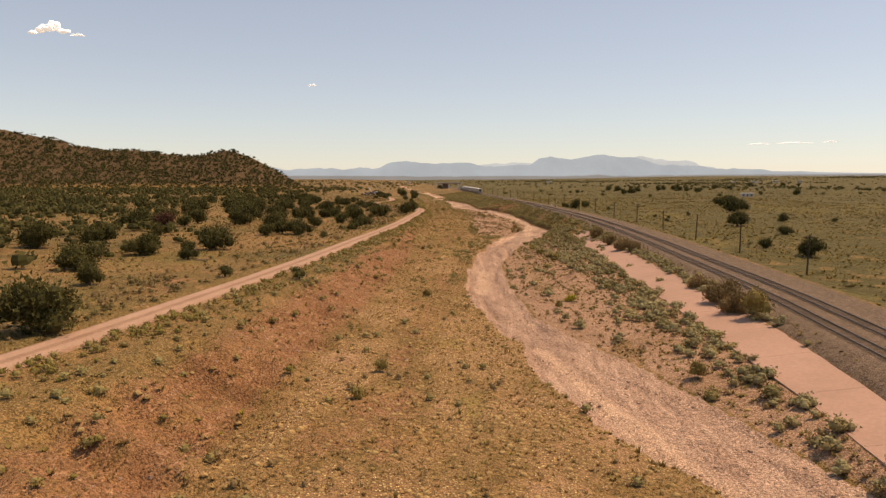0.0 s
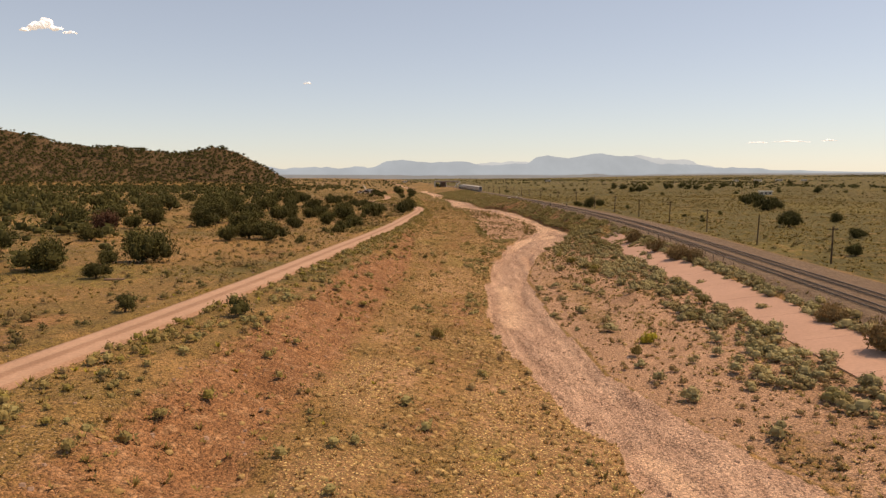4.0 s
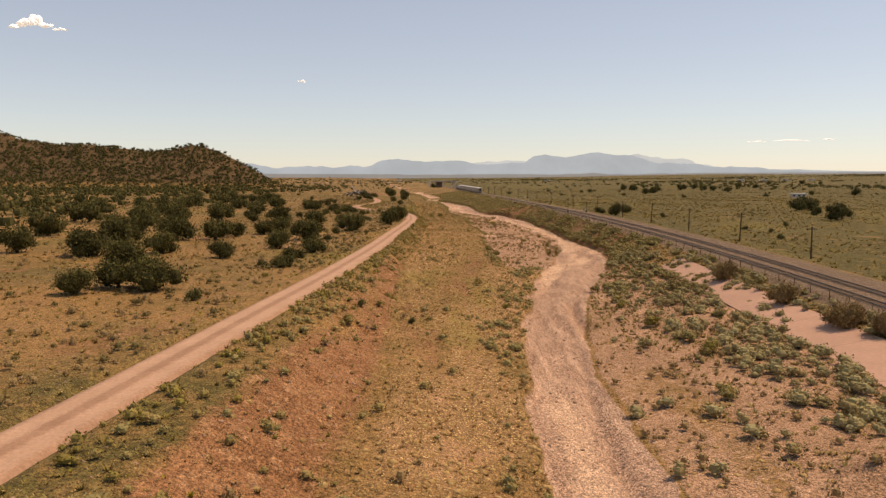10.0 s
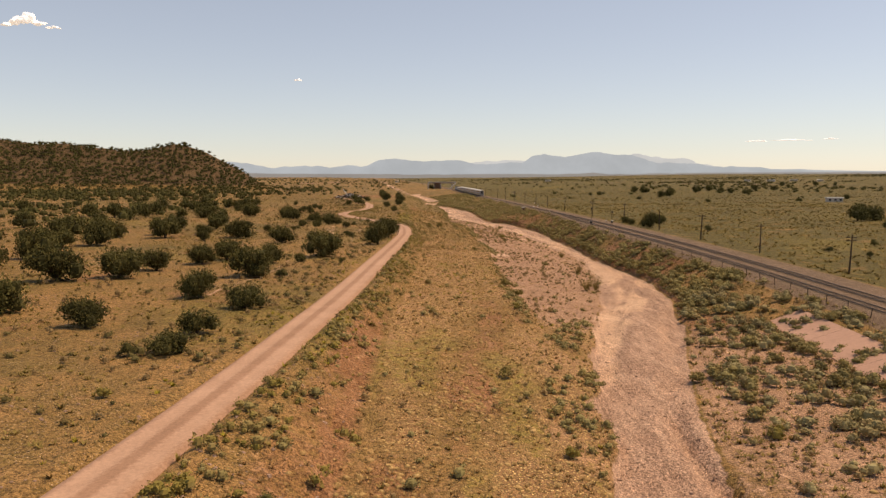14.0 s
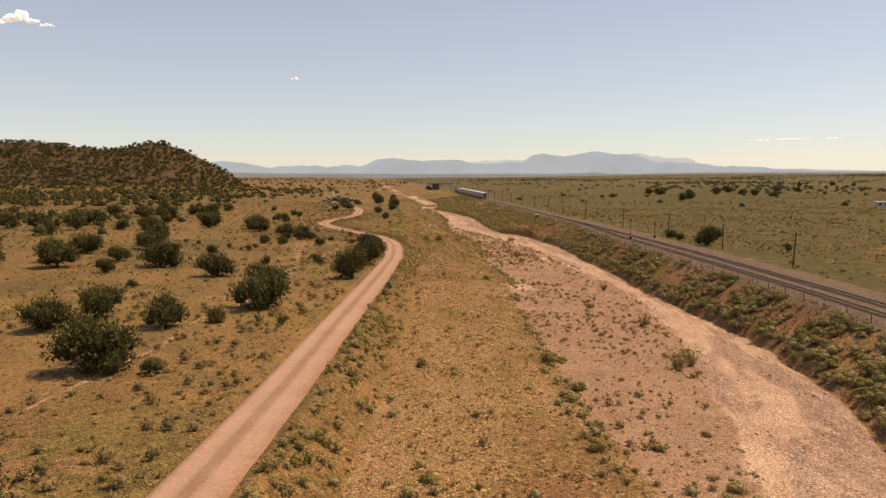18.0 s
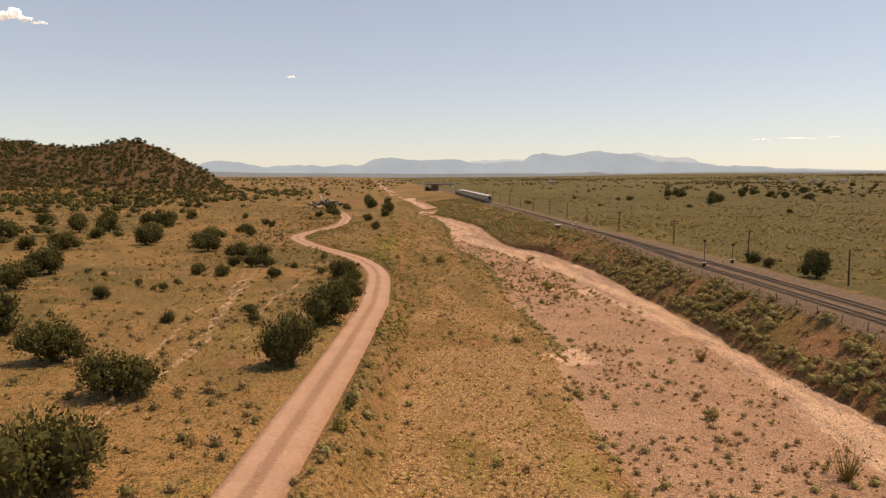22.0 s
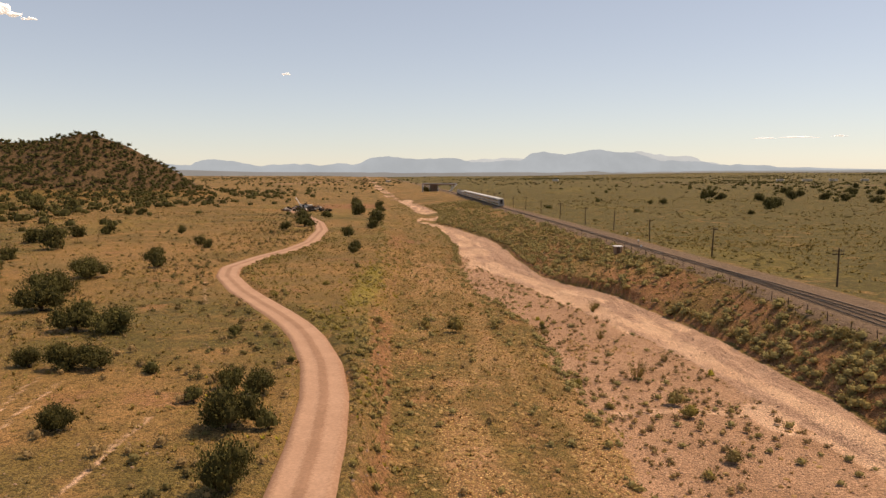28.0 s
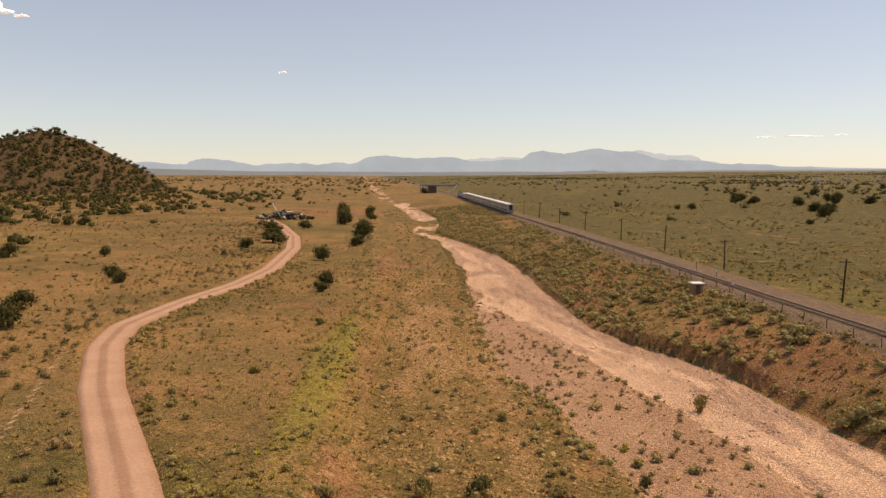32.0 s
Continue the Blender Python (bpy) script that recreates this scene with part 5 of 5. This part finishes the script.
for i, (ox_, oy_, ow_, og_) in enumerate(OVERHANG):
    ob = new("green_bush" if og_ else "overhanging_brush", (green_meshes if og_ else brush_meshes)[i % 5])
    ob.matrix_basis = pose(ox_, oy_, ground_z(ox_, oy_) - 0.1, 0, 0, (i * 61) % 360) @ Matrix.Diagonal((ow_ * 0.5, ow_ * 0.5, ow_ * 0.68, 1))
    tagged(ob, "rounded olive green bush on the wash bank" if og_ else "dry brown brush hanging over the concrete apron", "bush", "green bushes" if og_ else "brush at the apron")

# single bushes that stand out on the terrace and in the old bed: metres across, along, and their width
SHRUBS = ((-3.1, 179.2, 1.1), (4.6, 211.6, 2.1), (7.3, 192.6, 1.5), (24.8, 198.8, 2.1), (24.8, 184.3, 2.5), (26.6, 169.5, 3.0), (-11.4, 170.2, 1.8), (-25.6, 193.5, 1.4), (-2.4, 242.3, 1.5), (-10.0, 245.4, 1.5), (-9.1, 304.5, 2.0), (11.5, 278.8, 2.8), (12.5, 267.5, 2.1), (10.4, 250.0, 1.8), (-3.4, 274.0, 1.7), (21.5, 257.3, 1.1), (22.5, 393.0, 2.4), (22.7, 403.9, 2.4), (13.5, 328.5, 1.6), (25.4, 321.8, 1.9), (9.6, 351.2, 1.9), (0.4, 354.2, 1.5), (22.6, 408.1, 2.6), (15.1, 406.6, 1.4), (14.0, 440.5, 1.6), (19.0, 389.6, 1.7), (13.4, 414.7, 1.7), (-11.3, 405.7, 1.4), (-22.4, 464.7, 1.7), (14.8, 448.5, 1.4), (-10.9, 436.6, 1.9), (6.2, 440.0, 1.8), (3.7, 456.6, 1.5), (28.3, 469.3, 2.0))
pale_green = [shared_mesh("shrub", *b, VERGE) for b in bushes]
for i, (ox_, oy_, ow_) in enumerate(SHRUBS):
    ob = new("shrub", pale_green[i % 5])
    ob.matrix_basis = pose(ox_, oy_, ground_z(ox_, oy_) - 0.08, 0, 0, (i * 83) % 360) @ Matrix.Diagonal((ow_ * 0.5, ow_ * 0.5, ow_ * 0.5, 1))
    tagged(ob, "rounded grey-olive shrub on the dry terrace", "bush", "shrubs of the terrace")

yellow_bush_meshes = [shared_mesh("yellow_bush", *b, YELLOW) for b in bushes[:2]]
for i, (ox_, oy_, ow_) in enumerate(((19.9, 111.6, 2.2), (14.5, 452.0, 1.2), (31.5, 421.0, 1.3))):
    ob = new("yellow_bush", yellow_bush_meshes[i % 2])
    ob.matrix_basis = pose(ox_, oy_, ground_z(ox_, oy_) - 0.08, 0, 0, i * 50) @ Matrix.Diagonal((ow_ * 0.5, ow_ * 0.5, ow_ * 0.55, 1))
    tagged(ob, "bright yellow flowering bush beside the dry wash", "bush", "yellow bushes")

# tall dry brush in the old gravel bed
tall_kinds = [tuft(np.random.default_rng(140 + s), 60, 0.6, 0.9, 0.95, 0.022) for s in range(3)]
tall_meshes = []
for v, f, t in tall_kinds:
    r = np.random.default_rng(9)
    p = np.repeat(v[2::3], 3, 0) * r.uniform(0.3, 1.0, (180, 1))
    lv, lf, lt = leaf_tris(r, p + r.normal(0, 0.05, (180, 3)), np.tile((0, 0, 1.0), (180, 1)), 0.05)
    tall_meshes.append(shared_mesh("tall_brush", np.concatenate([v, lv]), np.concatenate([f, lf + len(v)]), np.concatenate([t, lt]), OLIVE))
for i, (bx_, by_, bh_) in enumerate(((30.9, 307.8, 4.0), (27.2, 281.1, 3.9), (29.4, 282.9, 3.4), (34.0, 347.1, 3.1), (21.3, 417.7, 3.7), (22.1, 440.0, 2.4), (27.1, 466.5, 3.0), (27.9, 427.5, 2.2))):
    ob = new("tall_brush", tall_meshes[i % 3])
    ob.matrix_basis = pose(bx_, by_, ground_z(bx_, by_) - 0.05, 0, 0, i * 70) @ Matrix.Diagonal((bh_ * 0.75, bh_ * 0.75, bh_ * 0.8, 1))
    tagged(ob, "tall thin dry brush in the old gravel bed", "bush", "tall brush in the gravel")

# stones


def stone(rng):
    bm = bmesh.new()
    bmesh.ops.create_cone(bm, segments=5, cap_ends=True, radius1=1.0, radius2=0.55, depth=1.1)
    for v in bm.verts:
        v.co *= rng.uniform(0.65, 1.25)
        v.co.z *= 0.6
    bm.faces.ensure_lookup_table()
    bmesh.ops.triangulate(bm, faces=bm.faces[:])
    v = np.array([p.co[:] for p in bm.verts])
    f = np.array([[q.index for q in p.verts] for p in bm.faces])
    bm.free()
    return v, f, np.full(len(v), 0.5)


stones = [stone(random.Random(300 + s)) for s in range(5)]
tx, ty = scatter(90000, -20, 58, 26, 600, lambda x, y, m, k: np.clip(0.5 * (m["gravel"] > 0.4) * (0.5 + 2 * fbm(x, y, 8, 221, 3)) + 0.10 * (m["red"] > 0.5), 0, 1) * (k["v"] < -9))
tagged(strewn("wash_stones", stones, tx, ty, 0.05 + 0.22 * RNG.uniform(0, 1, len(tx)) ** 2.5, ROCK, "pink and grey stones in the dry wash", "stones", sink=0.0))
rx1, ry1 = scatter(26000, -70, -8, 60, 520, lambda x, y, m, k: (np.abs(k["u"]) > 2.8) * (k["t"] < 0.5) * 0.55 * step(fbm(x, y * 1.6, 9, 223, 4), 0.02, 0.16))
tagged(strewn("plain_stones", stones[:3], rx1, ry1, RNG.uniform(0.06, 0.2, len(rx1)), ROCK, "pale stones scattered over the plain", "stones", sink=0.0))


# ---------------------------------------------------------------- concrete apron under the tracks
apron = new("concrete_apron")
tagged(apron, "smooth pink concrete apron sloping from the track bank", "bank lining", kind="structure")
edge = -60.0
while edge < 236:
    y0, y1 = edge, edge + 11.96
    edge += 12.0
    rows = []
    for yy in np.linspace(y0, y1, 5):
        f, h = float(apron_foot(yy)) - 0.2, float(apron_head(yy)) + 0.15
        zf = float(level_wash(yy)) + 1.6 + 0.10
        zh = float(level_rail(yy)) - 1.2 + 0.14
        rows.append([(f + (h - f) * s, yy, zf + (zh - zf) * s) for s in (0, 0.25, 0.5, 0.75, 1)])
    bm = bmesh.new()
    grid = [[bm.verts.new(p) for p in r] for r in rows]
    low = [[bm.verts.new((p[0], p[1], p[2] - 0.5)) for p in r] for r in rows]
    for a in range(4):
        for b_ in range(4):
            bm.faces.new((grid[a][b_], grid[a][b_ + 1], grid[a + 1][b_ + 1], grid[a + 1][b_]))
    for a in range(4):
        bm.faces.new((low[a][0], grid[a][0], grid[a + 1][0], low[a + 1][0]))
        bm.faces.new((grid[a][4], low[a][4], low[a + 1][4], grid[a + 1][4]))
        bm.faces.new((low[0][a], low[0][a + 1], grid[0][a + 1], grid[0][a]))
        bm.faces.new((grid[4][a], grid[4][a + 1], low[4][a + 1], low[4][a]))
    part("slab", bm, APRON, apron)

# ---------------------------------------------------------------- line poles
pole_offset = table((100, 12.6), (460, 12.6), (500, 11.5), (650, 11), (900, 8))


def line_pole(x, y, height, arms, lean, n):
    pole = new("line_pole")
    tagged(pole, "weathered dark wooden line pole with a crossarm beside the railway" if arms else "bare weathered dark wooden pole beside the railway", "utility pole", "poles along the railway")
    part("post", rod(bmesh.new(), (0, 0, -0.4), (0, 0, height), 0.17, 0.12, 9), POLE, pole)
    for k in range(arms):
        z = height - 0.5 - 0.6 * k
        arm = part("crossarm", boxes((0, 0.16, z, 2.3, 0.1, 0.13, 0.01)), POLE, pole)
        for sx_ in (-1.0, -0.55, 0.55, 1.0):
            part("insulator", rod(bmesh.new(), (sx_, 0.16, z + 0.06), (sx_, 0.16, z + 0.26), 0.05, 0.03, 6), GLASSY, arm)
    pole.matrix_basis = pose(x, y, ground_z(x, y), lean * 0.4, lean, 8 + 5 * (n % 3))


POLE_YS = [129 + 36 * q for q in range(6)] + [344, 377, 413, 455, 500, 541, 575, 610, 650] + [686 + 36 * q for q in range(7)]
for n, yy in enumerate(POLE_YS):
    line_pole(float(rail_x(yy) + pole_offset(yy)), yy, (7.2, 6.7, 7.0, 6.4)[n % 4], (1, 1, 0, 1, 2)[n % 5], (1.5, 0.3, 2.2, -0.6)[n % 4], n)

# ---------------------------------------------------------------- fence along the bank
fence = new("wire_fence")
tagged(fence, "wire fence with leaning dark posts along the siding", "fence")
post_me = bpy.data.meshes.new("post")
pbm = rod(bmesh.new(), (0, 0, -0.3), (0, 0, 1.25), 0.06, 0.05, 7)
pbm.to_mesh(post_me)
pbm.free()
post_me.materials.append(POLE)


def fence_x(y):
    return float(siding_x(y)) - 3.9 - 0.5 * math.sin(y * 0.02)


fence_ys = [150 + 5.4 * k for k in range(84)]
rngf = random.Random(5)
tops = []
for yy in fence_ys:
    p = new("post", post_me)
    p.parent = fence
    p.matrix_basis = pose(fence_x(yy), yy, ground_z(fence_x(yy), yy), rngf.uniform(-6, 6), rngf.uniform(-5, 5), 0)
    tops.append((fence_x(yy), yy, ground_z(fence_x(yy), yy)))
for hgt in (0.45, 0.8, 1.12):
    bm = bmesh.new()
    for a, b_ in zip(tops, tops[1:]):
        rod(bm, (a[0], a[1], a[2] + hgt), (b_[0], b_[1], b_[2] + hgt), 0.007, None, 3)
    part("wire", bm, STEEL, fence)


# ---------------------------------------------------------------- signals, switch stand and cabinet
def signal(x, y, height=4.4):
    s = new("railway_signal")
    tagged(s, "railway signal mast with a round dark target head", "signal", "signals at the turnout")
    part("mast", rod(bmesh.new(), (0, 0, -0.2), (0, 0, height), 0.07, 0.06, 10), DARK, s)
    part("base", boxes((0, 0, 0.35, 0.6, 0.5, 0.9, 0.04)), DARK, s)
    part("lid", boxes((0, 0, 0.84, 0.8, 0.6, 0.08, 0.02)), WHITE, s, "white painted lid")
    head = part("target", rod(bmesh.new(), (0, -0.12, height), (0, -0.04, height), 0.3, None, 20), DARK, s)
    part("lamp_hood", rod(bmesh.new(), (0, -0.4, height), (0, -0.12, height), 0.14, 0.12, 12), GLASSY, head)
    s.location = (x, y, ground_z(x, y))


signal(53.4, 398, 5.3)
signal(63.0, 407, 4.0)


def marker(x, y, height):
    s = new("track_marker")
    tagged(s, "short post with a white plate beside the track", "marker post", "markers beside the track")
    part("post", rod(bmesh.new(), (0, 0, -0.2), (0, 0, height), 0.045, 0.04, 8), DARK, s)
    part("plate", boxes((0, -0.06, height - 0.15, 0.45, 0.03, 0.4, 0.008)), WHITE, s, "white painted plate")
    s.location = (x, y, ground_z(x, y))


marker(float(rail_x(508)) - 2.4, 508, 1.3)
marker(float(rail_x(536)) + 3.2, 536, 2.6)
marker(float(rail_x(527)) + 3.4, 527, 1.4)
marker(float(rail_x(407)) + 4.2, 407, 1.2)
cabinet = new("equipment_cabinet")
tagged(cabinet, "tan brown trackside equipment cabinet with a white flat roof", "cabinet")
part("body", boxes((0, 0, 0.85, 1.7, 1.7, 1.9, 0.04)), TAN, cabinet)
part("roof", boxes((0, 0, 1.88, 2.2, 2.2, 0.16, 0.03)), WHITE, cabinet, "white overhanging roof")
part("door", boxes((-0.05, -0.87, 0.9, 0.8, 0.05, 1.5, 0.01)), RUST, cabinet)
cabinet.location = (43.6, 512, ground_z(43.6, 512) - 0.05)

# ---------------------------------------------------------------- scrap heap by the end of the road
heap = new("scrap_heap")
tagged(heap, "heap of rusty scrap and timber with a white boom sticking out", "scrap heap")
heap.location = (-68, 718, ground_z(-68, 718))
rh = random.Random(11)
for k in range(150):
    a, d = rh.uniform(0, 6.28), rh.uniform(0, 1) ** 0.6
    px_, py_ = 13 * d * math.cos(a), 6 * d * math.sin(a)
    pz = rh.uniform(0.2, 0.6) + 4.2 * (1 - d) * rh.uniform(0.15, 1)
    m = pose(px_, py_, pz, rh.uniform(-30, 30), rh.uniform(-30, 30), rh.uniform(0, 360))
    size = (rh.uniform(0.6, 3.2), rh.uniform(0.4, 1.6), rh.uniform(0.2, 1.1))
    part("scrap_piece", box(bmesh.new(), 0, 0, 0, *size, 0.05, m), (RUST, DARK, POLE, RUST, CONCRETE, DARK)[k % 6], heap)
boom = part("boom", rod(bmesh.new(), (-1.5, 0, 1.0), (-5.5, 1, 7.2), 0.35, 0.22, 8), WHITE, heap, "white steel boom")
part("cab", boxes((0.5, -0.5, 2.6, 3.4, 2.2, 1.6, 0.2)), WHITE, heap, "dusty white machine cab")

# ---------------------------------------------------------------- overpass
over = new("overpass")
tagged(over, "small pale concrete overpass with a sloping paved abutment", "bridge")
ovx, ovy = 0.0, 1170.0
ovz = float(level_rail(ovy)) - 1.0
part("deck", boxes((10, 0, 8.2, 40, 8, 1.5, 0.05)), ROCK, over)
part("abutment", boxes((3.5, 3.2, 3.8, 9, 1.0, 8.2, 0.05)), ROCK, over, "tan abutment wall")
for sx_ in (-1, 8.5, 24.5):
    part("pier", boxes((sx_, 0, 3.9, 1.1, 7, 8.3, 0.05)), CONCRETE, over)
part("wing_wall", boxes((-9, -3, 4.0, 1.8, 9, 8.4, 0.1)), CONCRETE, over)
bm = bmesh.new()
quad = [(30, -8, 9.2), (30, 6, 9.2), (20.5, 6, -0.4), (20.5, -12, -0.4)]
v1 = [bm.verts.new(p) for p in quad] + [bm.verts.new((p[0] + 0.6, p[1], p[2] - 0.8)) for p in quad]
for f in ((0, 1, 2, 3), (7, 6, 5, 4), (0, 4, 5, 1), (1, 5, 6, 2), (2, 6, 7, 3), (3, 7, 4, 0)):
    bm.faces.new([v1[i] for i in f])
part("slope_paving", bm, CONCRETE, over, "bright sloping concrete paving")
for sy_ in (-3.9, 3.9):
    part("parapet", boxes((10, sy_, 9.2, 40, 0.25, 0.9, 0.03)), CONCRETE, over)
over.location = (ovx, ovy, ovz)
juniper(ovx - 4, ovy - 10, 9.5, 5)


log = new("fallen_log")
tagged(log, "bleached pale fallen log on dry grass", "log")
part("stem", rod(bmesh.new(), (-1.6, 0, 0.2), (1.6, 0.5, 0.24), 0.2, 0.14, 9), ROCK, log)
part("stub", rod(bmesh.new(), (0.5, 0.3, 0.25), (0.9, 0.1, 0.8), 0.07, 0.03, 6), ROCK, log)
log.location = (-41, 122, ground_z(-41, 122))
log.scale = (0.7, 0.7, 0.7)

# ---------------------------------------------------------------- far houses and roads
def house(x, y, w, d, h, turn):
    s = new("house")
    tagged(s, "low pale house with a white roof far across the plain", "house", "far houses")
    part("wall", boxes((0, 0, h / 2 - 0.3, w, d, h + 0.6, 0.05)), CONCRETE, s)
    part("roof", boxes((0, 0, h + 0.2, w + 1.0, d + 1.0, 0.45, 0.05)), WHITE, s, "white flat roof")
    for k in range(3):
        part("window", boxes((-w / 3 + k * w / 3, -d / 2 - 0.02, h * 0.55, 1.3, 0.08, 1.2)), GLASSY, s)
    s.matrix_basis = pose(x, y, ground_z(x, y), 0, 0, turn)


house(250, 596, 9, 5, 2.3, -15)
for hx_, hy_, hw in ((782, 1820, 26), (740, 1850, 20), (820, 1790, 22), (300, 2050, 20), (-100, 2130, 14), (860, 1750, 18)):
    house(hx_, hy_, hw * 0.7, 9, 3.6, -20)


def dirt_lane(name, pts, width, label):
    pts = [Vector((*p, 0)) for p in pts]
    V, n = [], 0
    for a, b_ in zip(pts, pts[1:]):
        steps = max(2, int((b_ - a).length / 6))
        side = (b_ - a).normalized().cross(Vector((0, 0, 1)))
        for k in range(steps):
            p = a.lerp(b_, k / steps)
            for o in (-0.5, 0.5):
                q = p + side * o * width
                V.append((q.x, q.y, ground_z(q.x, q.y) + 0.35))
    F = [(i, i + 1, i + 3, i + 2) for i in range(0, len(V) - 2, 2)]
    tagged(mesh_object(name, V, F, ROAD), label, "road", kind="structure")


dirt_lane("far_lane", ((-255, 1560), (-243, 1777), (-229, 2023), (-150, 2300)), 16, "pale dirt lane far across the plain")
dirt_lane("far_lane", ((200, 1790), (365, 1743), (430, 1504), (485, 1447), (545, 1387), (700, 1330)), 11, "pale dirt lane across the far plain")


# ---------------------------------------------------------------- clouds
CLOUD, cn, cl, cb_ = material("cloud_white_glow", 1.0)
cb_.inputs["Base Color"].default_value = (0.95, 0.94, 0.93, 1)
# a glow is added to the white for sunlight scattered in the cloud
cl.new(mix(cn, cl, noise_tex(cn, cl, 0.01, 4), (0.80, 0.80, 0.81), (0.95, 0.94, 0.92)), cb_.inputs["Emission Color"])
cb_.inputs["Emission Strength"].default_value = 0.45


def cloud(x, z, w, h, seed, name="cloud"):
    r = random.Random(seed)
    bm = bmesh.new()
    for k in range(26):
        u = r.uniform(-1, 1)
        s = (1 - abs(u) ** 1.6) * r.uniform(0.35, 1.0) + 0.12
        m = Matrix.Translation((u * w / 2, r.uniform(-20, 20), (s - 0.5) * h * 0.5 + r.uniform(-0.1, 0.1) * h)) @ Matrix.Diagonal((w * 0.13 * r.uniform(0.6, 1.4), h * 0.3, h * 0.34 * s, 1))
        bmesh.ops.create_icosphere(bm, subdivisions=2, radius=1, matrix=m)
    for v in bm.verts:
        v.co += noise.noise_vector(v.co * 0.03) * h * 0.1
    ob = part(name, bm, CLOUD, None, "", True)
    ob.location = (x, 4900, z)
    tagged(ob, "small white cumulus cloud in a hazy sky", "cloud", "clouds", "structure")
    ob.visible_shadow = False


cloud(-2600, 975, 223, 93, 1)
cloud(-2415, 937, 79, 21, 2)
cloud(-871, 613, 47, 18, 3)
for wx1, wz1, ww1, wn1 in ((2360, 232, 250, 4), (2120, 226, 120, 5), (2600, 240, 100, 6)):
    cloud(wx1, wz1, ww1, 11, wn1)
